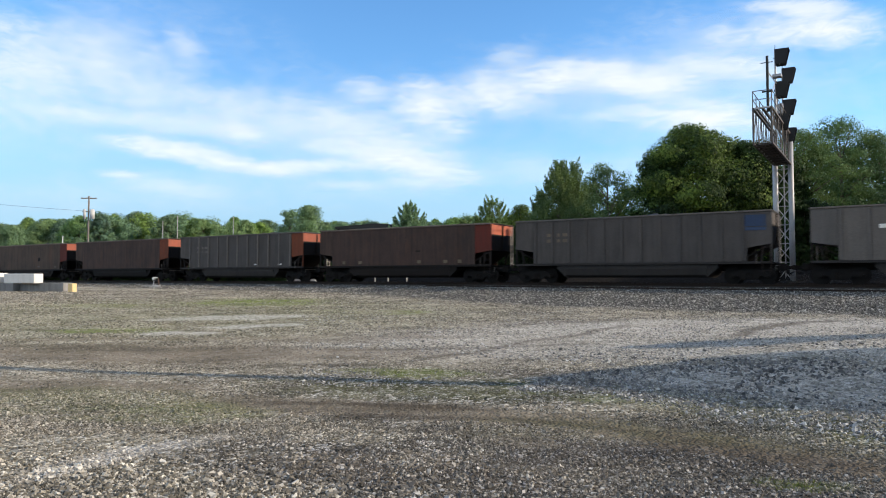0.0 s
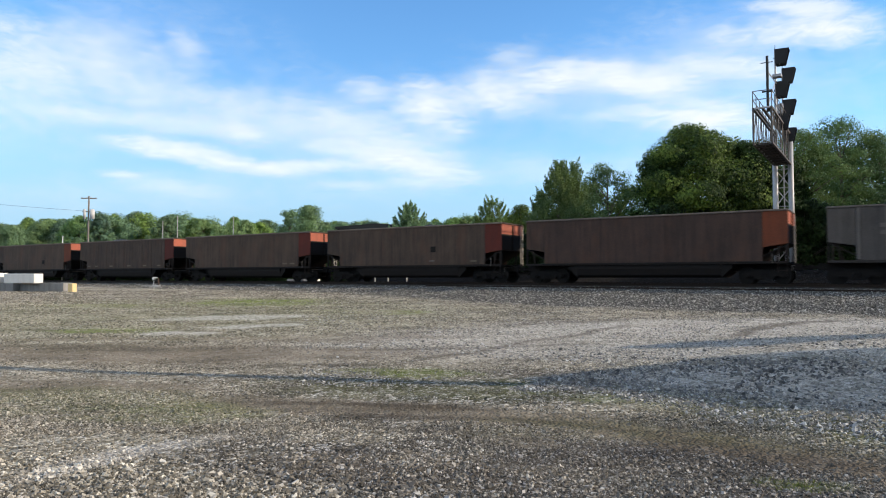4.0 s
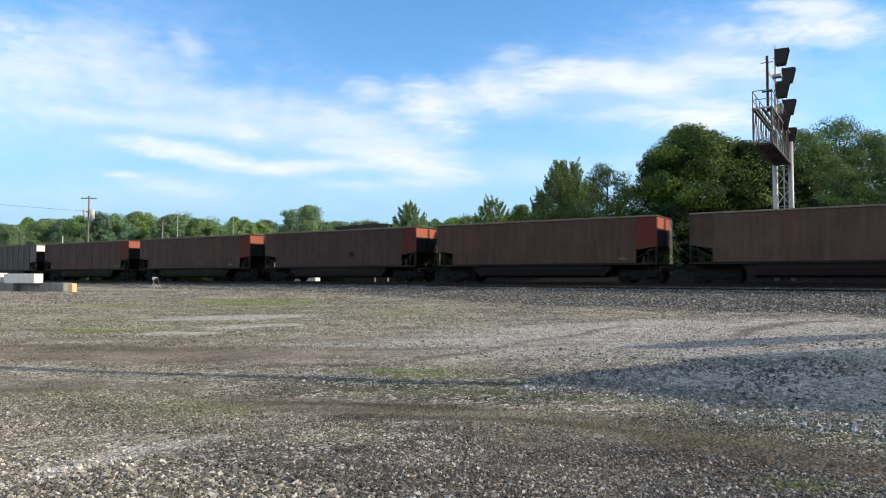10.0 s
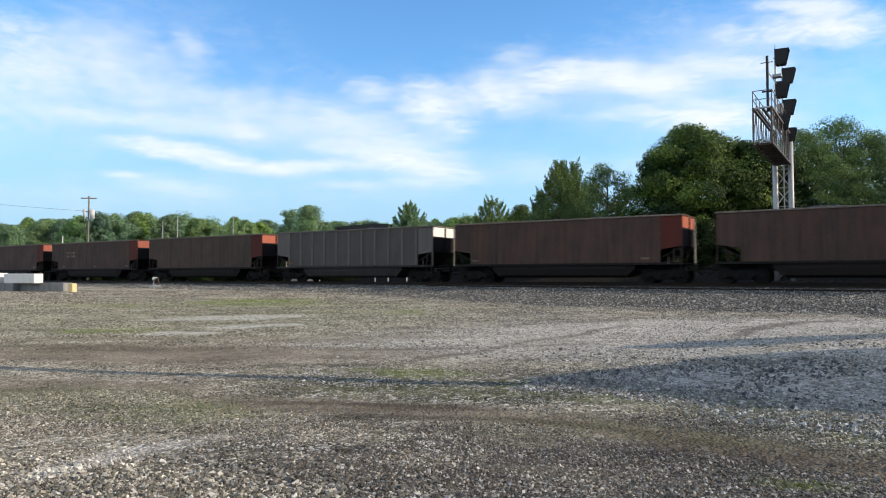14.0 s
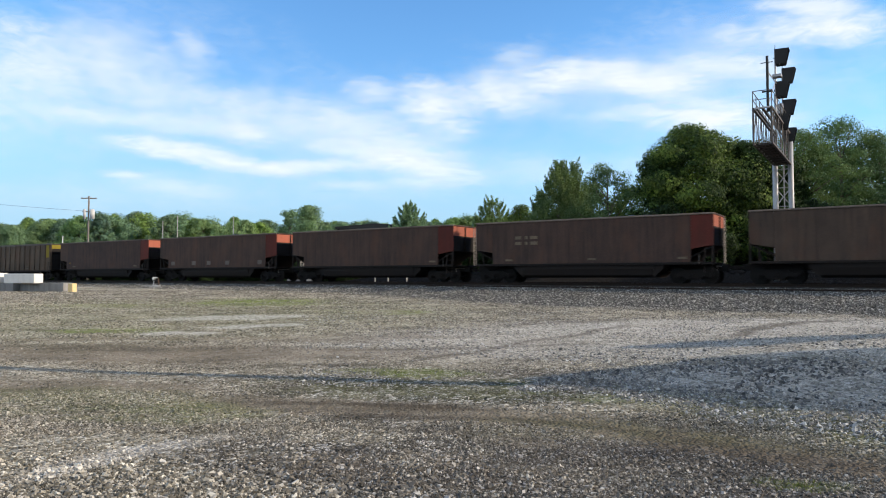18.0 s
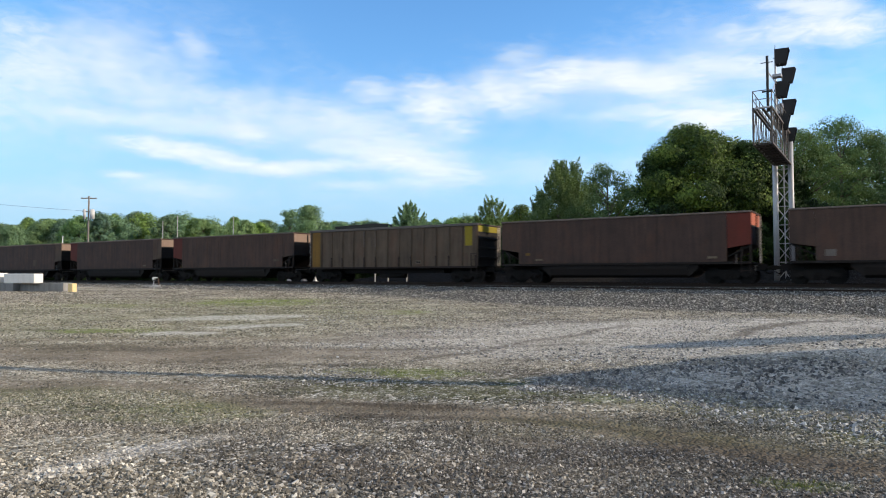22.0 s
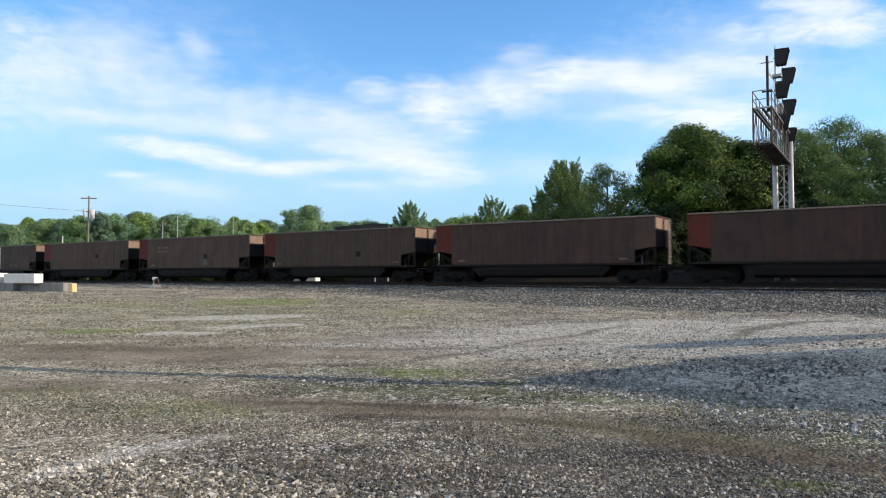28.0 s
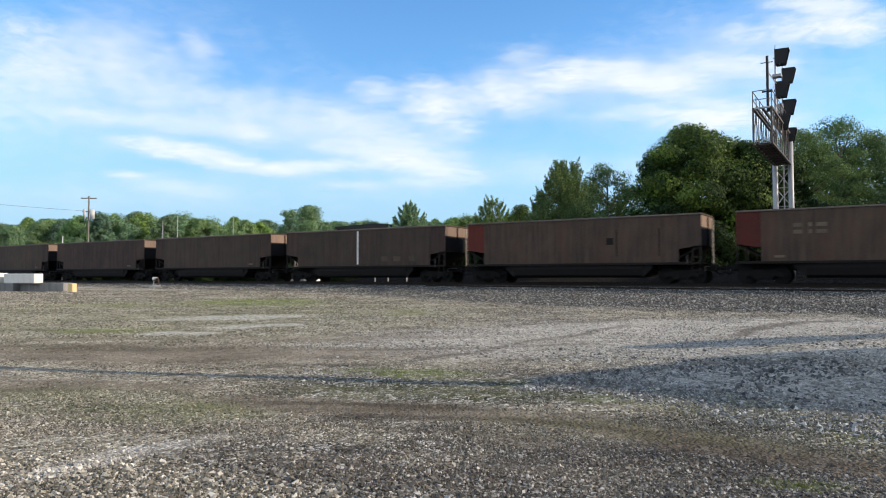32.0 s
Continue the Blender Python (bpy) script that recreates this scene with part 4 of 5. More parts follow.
    part("signal_pole", Geo().tube((0.15, -7.8, TOP), (0.15, -7.8, TOP + 3.28), 0.075, n=12), SIGNAL_BLACK, sig)
    part("junction_box", Geo().box(0.1, 0.62, -5.4, -4.9, TOP + 2.62, TOP + 2.80, 0.02), GALV, sig)
    part("junction_box", Geo().box(0.1, 0.4, -3.0, -2.6, TOP + 0.2, TOP + 1.5, 0.02), GALV, sig)
    part("stay_bar", Geo().tube((0.15, -7.8, TOP + 2.4), (0.15, -3.6, TOP + 2.6), 0.03, n=6), GALV, sig)
    part("stay_bar", Geo().tube((0.15, -7.8, TOP + 0.3), (0.15, -4.6, TOP + 2.4), 0.03, n=6), GALV, sig)
    part("arm_pin", Geo().tube((-0.2, -7.8, TOP + 2.9), (0.45, -7.8, TOP + 2.9), 0.025, n=6), SIGNAL_BLACK, sig)
    part("arm_pin", Geo().tube((-0.15, -7.8, TOP + 1.2), (0.4, -7.8, TOP + 1.2), 0.06, n=6), SIGNAL_BLACK, sig)
    lad = Geo()
    for y in (0.35, 0.71):
        lad.box(-0.02, 0.02, y - 0.02, y + 0.02, 0.4, TOP + 0.9)
    for i in range(33):
        lad.box(-0.012, 0.012, 0.35, 0.71, 0.6 + i * 0.3, 0.625 + i * 0.3)
    part("ladder", lad, GALV, sig)


build_signal()

# ======== trees ========
def leaf_cloud(blobs, count, size, rng, tumble=0.55):
    """Small bent leaf clumps on and in a set of (x, y, z, rx, ry, rz) blobs."""
    b = np.array(blobs)
    w = (b[:, 3] * b[:, 4] * b[:, 5]) ** 0.67
    pick = rng.choice(len(b), count, p=w / w.sum())
    d = rng.normal(size=(count, 3))
    d /= np.linalg.norm(d, axis=1)[:, None]
    r = rng.uniform(0.2, 1.12, count) ** 0.5
    lump = 1 + 0.16 * np.sin(d[:, 0] * 5 + pick) * np.sin(d[:, 2] * 6 + 2 * pick)
    c = b[pick, :3] + d * b[pick, 3:] * (r * lump)[:, None]
    mid = b[:, :3].mean(0)
    out = (c - mid) / (np.linalg.norm(c - mid, axis=1)[:, None] + 1e-6)
    nrm = d * 1.0 + out * 0.55 + rng.normal(size=(count, 3)) * tumble
    nrm /= np.linalg.norm(nrm, axis=1)[:, None]
    e1 = np.cross(nrm, rng.normal(size=(count, 3)))
    e1 /= np.linalg.norm(e1, axis=1)[:, None]
    e2 = np.cross(nrm, e1)
    s = (size * rng.uniform(0.55, 1.35, count))[:, None]
    bend = np.cross(e1, e2) * s * rng.uniform(-0.3, 0.3, (count, 1))
    v = np.stack([c - e1 * s * 0.6, c + e2 * s * 0.42 + bend, c + e1 * s * 0.6, c - e2 * s * 0.42 + bend], 1).reshape(-1, 3)
    return v, np.arange(count * 4).reshape(-1, 4)


def make_tree(m, height, radius, seed, leaves=6000, leaf=0.34, material=None, crown_from=0.22, label="", group="", point=0.0, name_="tree", spread=1.0):
    rng = np.random.default_rng(seed)
    tree = thing(name_, m, label, "tree" if name_ == "tree" else "bush", group)
    wood = Geo()
    tr = max(0.06, height * 0.016)
    wood.tube((0, 0, -0.3), (0.1, 0, height * 0.35), tr * 1.25, tr * 0.8, 9)
    wood.tube((0.1, 0, height * 0.35), (0.0, 0.1, height * 0.86), tr * 0.8, tr * 0.2, 8)
    blobs = []
    n = 60
    w1, w2 = rng.uniform(0, 6.28, 2)
    for i in range(n):
        f = (i + rng.uniform(0.1, 0.9)) / n
        z = height * (crown_from + (0.93 - crown_from) * f)
        a = 2.4 * i + rng.uniform(-0.5, 0.5)
        uneven = 1 + 0.16 * math.sin(2 * a + w1 + 3 * f) + 0.12 * math.sin(3 * a + w2 - 5 * f)
        reach = radius * (math.sin(math.pi * (0.14 + 0.80 * f)) ** 0.7) * (1 - point * f) * uneven
        k = rng.uniform(0.30, 0.92) ** 0.8 * spread
        size = radius * rng.uniform(0.15, 0.30) * (1 - 0.55 * point * f)
        p = (reach * k * math.cos(a), reach * k * math.sin(a), min(z, height - size * 0.7))
        blobs.append((*p, size * 1.15, size * 1.15, size * rng.uniform(0.6, 1.0)))
        if i % 3 == 0:
            wood.tube((0.05, 0.05, max(height * 0.12, p[2] - radius * 0.55)), p, tr * 0.42, tr * 0.10, 6)
    for i in range(3):
        a, k = rng.uniform(0, 6.28), radius * rng.uniform(0.05, 0.3) * (1 - point)
        blobs.append((k * math.cos(a), k * math.sin(a), height * rng.uniform(0.90, 0.955), radius * 0.2 * (1 - 0.5 * point), radius * 0.2 * (1 - 0.5 * point), height * 0.05))
    part("trunk", wood, BARK, tree, smooth=True)
    v, f = leaf_cloud(blobs, leaves, leaf, rng, 0.32)
    piece("crown", raw_mesh("crown", v, f, material or LEAF), tree)
    return tree


def make_cone_tree(m, height, radius, seed, leaves, leaf, material, label, group, bulge, sprig):
    """A tree that narrows evenly to its top, with upswept sprigs along its outline."""
    rng = np.random.default_rng(seed)
    tree = thing("tree", m, label, "tree", group)
    wood = Geo()
    tr = height * 0.015
    wood.tube((0, 0, -0.3), (0, 0.05, height * 0.9), tr * 1.2, tr * 0.15, 9)
    blobs = []
    for i in range(130):
        f = ((i + rng.uniform(0, 1)) / 130) ** 0.9
        a = 2.4 * i + rng.uniform(-0.4, 0.4)
        reach = radius * (1 - f) ** bulge * rng.uniform(0.72, 1.0)
        size = 0.16 * height * (1 - f) ** 0.6 * rng.uniform(0.5, 0.8) + 0.10
        k = rng.uniform(0.25, 0.85)
        p = (reach * k * math.cos(a), reach * k * math.sin(a), height * (0.04 + 0.92 * f))
        blobs.append((*p, size, size, size * 0.8))
        if i % 5 == 0:
            wood.tube((0, 0, max(0.3, p[2] - reach * 0.6)), p, tr * 0.35, tr * 0.08, 6)
        # a sprig that leans out and up from the outline
        base = Vector((reach * 0.8 * math.cos(a), reach * 0.8 * math.sin(a), p[2]))
        lean = Vector((0.5 * math.cos(a), 0.5 * math.sin(a), 1.0)) * sprig * rng.uniform(0.6, 1.2)
        for j in range(4):
            c = base + lean * (0.25 + 0.25 * j)
            w = sprig * (0.26 - 0.055 * j)
            blobs += [(c.x, c.y, c.z, w, w, sprig * 0.22)] * 2
    part("trunk", wood, BARK, tree, smooth=True)
    v, f = leaf_cloud(blobs, leaves, leaf, rng, 0.32)
    piece("crown", raw_mesh("crown", v, f, material), tree)
    return tree


def gp(x, y):
    return pose(x, y, float(ground_z(x, y)))


def from_view(px, depth):
    """A ground place from a picture column and a depth, to fit the camera's view."""
    x = (px - 784) / 1233 * depth
    return x, depth


# picture column, depth, picture row of the top, crown radius, leaves, leaf size, leaf paint, crown start, taper, spread
NEAR_TREES = (
    (1236, 62, 219, 6.5, 90000, 0.18, LEAF, 0.04, 0.0, 1.02),
    (1172, 60, 268, 3.5, 24000, 0.18, LEAF, 0.04, 0.3, 1.0),
    (958, 74, 335, 3.0, 9000, 0.18, LEAF_GREY, 0.05, 0.6, 1.0),
    (1076, 66, 286, 3.8, 15000, 0.14, LEAF_GREY, 0.04, 0.2, 1.2),
    (1050, 76, 318, 4.2, 14000, 0.17, LEAF_GREY, 0.03, 0.3, 1.0),
    (1118, 76, 325, 3.4, 10000, 0.19, LEAF, 0.05, 0.1, 1.0),
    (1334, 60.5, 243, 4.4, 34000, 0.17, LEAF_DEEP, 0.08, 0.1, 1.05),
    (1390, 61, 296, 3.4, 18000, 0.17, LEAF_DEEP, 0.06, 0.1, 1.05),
    (1415, 64, 216, 4.6, 28000, 0.14, LEAF_MID, 0.08, 0.2, 1.1),
    (1492, 66, 200, 5.2, 30000, 0.14, LEAF_MID, 0.08, 0.1, 1.1),
)
FAR_TREES = (
    (1562, 66, 222, 4.8, 26000, 0.15, LEAF_MID, 0.06, 0.0, 1.0),
    (1640, 68, 215, 4.6, 9000, 0.26, LEAF_MID, 0.06, 0.0, 1.0),
    (1300, 76, 246, 4.2, 12000, 0.22, LEAF_DEEP, 0.06, 0.0, 1.0),
    (1455, 76, 250, 5.0, 12000, 0.24, LEAF, 0.05, 0.0, 1.0),
    (1530, 78, 250, 5.0, 12000, 0.24, LEAF, 0.05, 0.0, 1.0),
    (922, 86, 360, 3.6, 9000, 0.20, LEAF, 0.05, 0.3, 1.0),
    (822, 115, 383, 2.4, 3000, 0.28, LEAF_GREY, 0.08, 0.2, 1.0),
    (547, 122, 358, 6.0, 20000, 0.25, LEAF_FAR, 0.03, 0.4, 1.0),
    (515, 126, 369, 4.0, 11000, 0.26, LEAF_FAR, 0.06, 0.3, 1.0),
)


def build_trees():
    near = "tall leafy deciduous tree beyond the tracks, full green crown"
    for px, d, top, rad, n, leaf, mat, cf, pt, sp in NEAR_TREES + FAR_TREES:
        x, y = from_view(px, d)
        h = (491 - top) / 1233 * d + 1.5 - float(ground_z(x, y))
        make_tree(gp(x, y), h, rad, int(px), n, leaf, mat, cf, near if d < 100 else "lone green tree far behind the tracks", "trees behind the line", pt, "tree", sp)
    for px, d, top, rad, n, leaf, mat, bulge, sprig in (
        (991, 70, 287, 7.4, 42000, 0.15, LEAF_GREY, 0.95, 1.0), (1017, 72, 288, 4.8, 26000, 0.15, LEAF_GREY, 0.95, 1.0),
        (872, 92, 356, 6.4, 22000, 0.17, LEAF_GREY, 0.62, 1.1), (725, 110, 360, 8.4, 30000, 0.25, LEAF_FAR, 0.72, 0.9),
    ):
        x, y = from_view(px, d)
        h = (491 - top) / 1233 * d + 1.5 - float(ground_z(x, y))
        make_cone_tree(gp(x, y), h, rad, int(px), n, leaf, mat, "pointed grey-green tree with upswept branches beyond the tracks" if d < 100 else "lone broad pointed tree far behind the tracks", "trees behind the line", bulge, sprig)
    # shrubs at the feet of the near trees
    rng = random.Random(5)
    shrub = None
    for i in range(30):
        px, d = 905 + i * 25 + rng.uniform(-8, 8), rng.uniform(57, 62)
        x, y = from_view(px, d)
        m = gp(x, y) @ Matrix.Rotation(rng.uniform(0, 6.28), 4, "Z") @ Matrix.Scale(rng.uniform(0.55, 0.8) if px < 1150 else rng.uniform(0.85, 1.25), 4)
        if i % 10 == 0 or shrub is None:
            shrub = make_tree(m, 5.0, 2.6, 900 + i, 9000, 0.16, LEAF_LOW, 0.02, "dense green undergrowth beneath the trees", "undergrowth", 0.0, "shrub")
        else:
            c = copy_thing(shrub, m)
            c.matrix_basis = m
    # more shrubs, added as dark backing for the gaps under the cars
    for i in range(20):
        px, d = 560 + i * 18 + rng.uniform(-6, 6), rng.uniform(72, 80)
        x, y = from_view(px, d)
        c = copy_thing(shrub, pose(0, 0, 0))
        c.matrix_basis = gp(x, y) @ Matrix.Rotation(rng.uniform(0, 6.28), 4, "Z") @ Matrix.Scale(rng.uniform(0.65, 0.9), 4)
    for i in range(36):
        px, d = -60 + i * 18 + rng.uniform(-6, 6), rng.uniform(96, 106)
        x, y = from_view(px, d)
        c = copy_thing(shrub, pose(0, 0, 0))
        c.matrix_basis = gp(x, y) @ Matrix.Rotation(rng.uniform(0, 6.28), 4, "Z") @ Matrix.Scale(rng.uniform(0.7, 0.95), 4)
    # the belt goes on past the view, added to shade the ground behind the line
    for i in range(9):
        p = track_point(14 + i * 8.5 + rng.uniform(-2, 2), rng.uniform(57, 62))
        if i < 2:
            belt = make_tree(gp(p[0], p[1]), 15.0, 5.2, 700 + i, 12000, 0.30, LEAF_DEEP, 0.04, "tall leafy belt tree, added to shade behind the tracks", "trees behind the line")
        else:
            belt = copy_thing(belt, gp(p[0], p[1]))
            belt.matrix_basis = gp(p[0], p[1]) @ Matrix.Rotation(i * 1.3, 4, "Z") @ Matrix.Scale(rng.uniform(0.85, 1.1), 4)
    for i in range(9):
        p = track_point(12 + i * 6.0 + rng.uniform(-2, 2), rng.uniform(77, 86))
        belt = copy_thing(belt, gp(p[0], p[1]))
        belt.matrix_basis = gp(p[0], p[1]) @ Matrix.Rotation(i * 2.1, 4, "Z") @ Matrix.Scale(rng.uniform(0.9, 1.1), 4)
    for i in range(11):
        p = track_point(9 + i * 6.0 + rng.uniform(-2, 2), rng.uniform(66, 74))
        belt = copy_thing(belt, gp(p[0], p[1]))
        belt.matrix_basis = gp(p[0], p[1]) @ Matrix.Rotation(i * 1.7, 4, "Z") @ Matrix.Scale(rng.uniform(0.9, 1.1), 4)
    # the far tree line
    rng = random.Random(8)
    kinds = []
    tops = ((-140, 380), (0, 384), (60, 390), (110, 388), (185, 380), (245, 376), (300, 384), (350, 386), (425, 378), (480, 388), (520, 392), (620, 396), (900, 392))
    px = -150.0
    i = 0
    while px < 640:
        d = rng.uniform(178, 215)
        top = np.interp(px, [a for a, b in tops], [b for a, b in tops]) + rng.uniform(-8, 20)
        h = (491 - top) / 1233 * d + 0.7
        x, y = from_view(px, d)
        if len(kinds) < 6:
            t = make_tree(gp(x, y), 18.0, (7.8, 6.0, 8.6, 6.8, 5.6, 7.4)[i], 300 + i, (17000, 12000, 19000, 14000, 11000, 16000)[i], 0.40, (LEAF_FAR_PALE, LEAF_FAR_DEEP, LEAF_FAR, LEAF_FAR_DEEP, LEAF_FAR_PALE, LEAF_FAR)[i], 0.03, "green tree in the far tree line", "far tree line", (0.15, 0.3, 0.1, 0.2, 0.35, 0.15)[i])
            kinds.append(t)
        else:
            t = copy_thing(kinds[rng.randrange(6)], pose(0, 0, 0))
        t.matrix_basis = gp(x, y) @ Matrix.Rotation(rng.uniform(0, 6.28), 4, "Z") @ Matrix.Scale(h / 18.0, 4)
        px += rng.uniform(10, 20)
        i += 1
    px = 600.0
    while px < 960:
        d = rng.uniform(150, 170)
        x, y = from_view(px, d)
        t = copy_thing(kinds[i % 6], pose(0, 0, 0))
        t.matrix_basis = gp(x, y) @ Matrix.Rotation(rng.uniform(0, 6.28), 4, "Z") @ Matrix.Scale(((491 - rng.uniform(387, 398)) / 1233 * d + 0.7) / 18.0, 4)
        px += rng.uniform(12, 20)
        i += 1


build_trees()

# ======== yard things ========
def concrete_block(px, depth, up, length, deep, label, material, high=0.62, turn=-22.0):
    """A block by the place of its near corner, where the front meets the sunlit end."""
    x, y = from_view(px, depth)
    g = float(ground_z(x, y)) - 0.03
    b = thing("concrete_block", pose(x, y, g + up, 0, 0, turn), label, "concrete block", "stacked concrete blocks")
    body = Geo().box(-length, 0, 0, deep, 0, high, 0.03)
    part("block", body, material, b)
    if length > 1:
        for f in (0.25, 0.75):
            c = -length * f
            part("lifting_eye", Geo().tube((c - 0.08, deep / 2, high - 0.02), (c, deep / 2, high + 0.07), 0.015, n=6).tube((c, deep / 2, high + 0.07), (c + 0.08, deep / 2, high - 0.02), 0.015, n=6), DARK_STEEL, b)
    return b


def build_blocks():
    low = "grey weathered concrete block lying on the gravel"
    concrete_block(113, 45.6, 0, 4.0, 0.7, low, CONCRETE_DARK, 0.60, -21)
    concrete_block(24, 46.6, 0, 2.6, 0.7, low, CONCRETE_DARK, 0.58, -24)
    concrete_block(61, 45.9, 0.59, 2.9, 0.68, "grey concrete block stacked on another, its end sunlit", CONCRETE_PALE, 0.64)
    concrete_block(0, 47.2, 0.59, 2.2, 0.6, "pale concrete block stacked on another", CONCRETE_PALE, 0.66)
    concrete_block(129, 44.6, 0, 0.42, 0.34, "small yellow painted concrete block on the gravel", YELLOW_CONCRETE, 0.60, -24)


build_blocks()


def utility_pole(m, height, label, drums=True, arm=1.9, thick=1.0):
    p = thing("utility_pole", m, label, "utility pole", "utility poles")
    part("pole", Geo().tube((0, 0, -0.5), (0, 0, height), 0.135 * thick, 0.095 * thick, 12), POLE_WOOD, p, smooth=True)
    if arm:
        part("crossarm", Geo().box(-arm / 2, arm / 2, -0.06, 0.06, height - 0.35, height - 0.22, 0.01), POLE_WOOD, p)
        for i in range(4):
            x = -arm / 2 + 0.12 + i * (arm - 0.24) / 3
            part("insulator", Geo().tube((x, 0, height - 0.22), (x, 0, height - 0.06), 0.05, 0.03, 8), GALV, p)
    if drums:
        for x, r in ((-0.45, 0.17), (0.48, 0.27)):
            can = part("transformer", Geo().tube((x, -0.1, height - 3.1 + 0.2), (x, -0.1, height - 1.75), r, n=14), TANK_GREY, p, "pale grey pole transformer", True)
            piece("lid", Geo().tube((x, -0.1, height - 1.75), (x, -0.1, height - 1.68), r * 1.06, r * 0.6, 14).mesh("lid", TANK_GREY), can)
        part("crossarm", Geo().box(-0.75, 0.75, -0.05, 0.05, height - 2.05, height - 1.93, 0.01), POLE_WOOD, p)
    return p


def wire(a, b, sag, r=0.013):
    g, n = Geo(), 14
    pts = [Vector(a).lerp(Vector(b), i / n) - Vector((0, 0, sag * 4 * (i / n) * (1 - i / n))) for i in range(n + 1)]
    for p, q in zip(pts, pts[1:]):
        g.tube(p, q, r, n=5, cap=False)
    me = g.mesh("overhead_wire", DARK_STEEL)
    tagged(new("overhead_wire", me), "thin dark overhead wire", "cable", "overhead wires")


def build_poles():
    x, y = from_view(155, 88)
    z = float(ground_z(x, y))
    utility_pole(gp(x, y) @ pose(0, 0, 0, 0, 0, 8), (491 - 347) / 1233 * 88 + 1.5 - z, "wooden utility pole with crossarm and two transformers")
    top = (491 - 374) / 1233 * 88 + 1.5
    wire((-57.6, 60.0, 9.75), (x, y, top), 0.2)
    x2, y2 = from_view(520, 150)
    wire((x, y, top), (x2, y2, (491 - 392) / 1233 * 150 + 1.5), 0.6)
    for px, d, tip in ((110, 96, 419), (287, 120, 393), (313, 118, 384), (412, 140, 386)):
        x, y = from_view(px, d)
        p = thing("lamp_post", gp(x, y), "slim pale grey post far behind the train", "post", "far posts")
        h = (491 - tip) / 1233 * d + 1.5 - float(ground_z(x, y))
        part("post", Geo().tube((0, 0, -0.3), (0, 0, h), 0.085, 0.07, 8), GALV if px != 110 else WHITE, p)
        part("post_cap", Geo().tube((0, 0, h), (0, 0, h + 0.15), 0.14, 0.05, 8), GALV, p)
    # the pole whose long shadow crosses the yard
    utility_pole(gp(17.0, 5.59) @ pose(0, 0, 0, 0, 0, 76), 14.5, "wooden utility pole beside the yard", False, 0, 1.2)


build_poles()


def gabled_shed(x, y, width, length, eave, ridge, turn, label):
    s = thing("shed", pose(x, y, float(ground_z(x, y)) - 0.05, 0, 0, turn), label, "shed", "yard sheds")
    w, l = width / 2, length / 2
    for sx in (-l, l):
        part("gable_wall", Geo().slab([(-w, 0), (w, 0), (w, eave), (0, ridge), (-w, eave)], "x", sx - 0.06, sx + 0.06), SHED_WALL, s)
    for sy in (-w, w):
        part("side_wall", Geo().box(-l + 0.062, l - 0.062, sy - 0.06, sy + 0.06, 0, eave), SHED_WALL, s)
    for k in (-1, 1):
        part("roof_slope", Geo().slab([(k * (w + 0.15), eave - 0.1), (k * (w + 0.15), eave - 0.02), (0, ridge + 0.1), (0, ridge + 0.02)], "x", -l - 0.2, l + 0.2), ROOF_DARK, s)
    part("door", Geo().box(-0.5, 0.5, -w - 0.1, -w - 0.062, 0.05, 2.1, 0.01), DARK_STEEL, s)


def build_sheds():
    # sheds out of view, added only to cast the two pointed shadows
    sun2 = Vector((SUN_DIR.x, SUN_DIR.y, 0)).normalized()
    for tx, ty, ridge, eave, width in ((1.3, 9.3, 5.6, 4.6, 3.0), (3.3, 12.6, 5.4, 4.7, 2.0)):
        d = (ridge - 0.1) / math.tan(SUN_EL)
        p = Vector((tx, ty, 0)) + sun2 * (d + 2.5)
        gabled_shed(p.x, p.y, width, 5.0, eave, ridge, math.degrees(SUN_AZ), "unseen gabled shed, added to cast a pointed shadow")


build_sheds()


def far_building():
    x, y = from_view(652, 150)
    b = thing("warehouse", gp(x, y), "low warehouse with a dark roof far away", "building")
    h = (491 - 403) / 1233 * 150 + 0.7
    part("wall", Geo().box(-6, 5, -5, 5, 0, h - 0.6), ROOF_DARK, b)
    part("roof", Geo().slab([(-6.4, h - 0.6), (5.4, h - 0.6), (5.4, h + 0.3), (2, h + 0.5), (-6.4, h - 0.2)], "y", -5.4, 5.4), ROOF_DARK, b)
    for i in range(3):
        part("window", Geo().box(-5 + i * 3.4, -3.5 + i * 3.4, -5.05, -5.002, 2, 3.6), GLASS_DARK, b)


far_building()


def equipment_box():
    x, y = from_view(552, 68.5)
    b = thing("equipment_box", pose(x, y, float(ground_z(x, y)) - 0.02, 0, 0, TRACK_TURN), "low white trackside equipment box behind the train", "equipment box")
    part("cabinet", Geo().box(-0.8, 0.8, -0.35, 0.35, 0, 0.6, 0.03), WHITE, b)
    part("lid", Geo().box(-0.86, 0.86, -0.41, 0.41, 0.602, 0.70, 0.03), WHITE, b)
    part("footing", Geo().box(-2.9, -0.82, -0.5, 0.5, 0, 0.42, 0.03), CONCRETE, b, "long low concrete pad")
    part("hasp", Geo().box(-0.05, 0.05, -0.43, -0.352, 0.5, 0.6, 0.01), DARK_STEEL, b)


equipment_box()


def switch_marker():
    x, y = from_view(274, 58.0)
    s = thing("switch_stand", pose(x, y, float(ground_z(x, y)), 0, 0, -25), "small white-painted switch stand beside the track", "switch stand")
    part("base", Geo().box(-0.5, 0.55, -0.16, 0.16, 0, 0.08, 0.02), WHITE, s)
    part("tie_plank", Geo().box(-1.15, -0.52, -0.13, 0.13, 0, 0.07, 0.02), GALV, s, "grey weathered plank end")
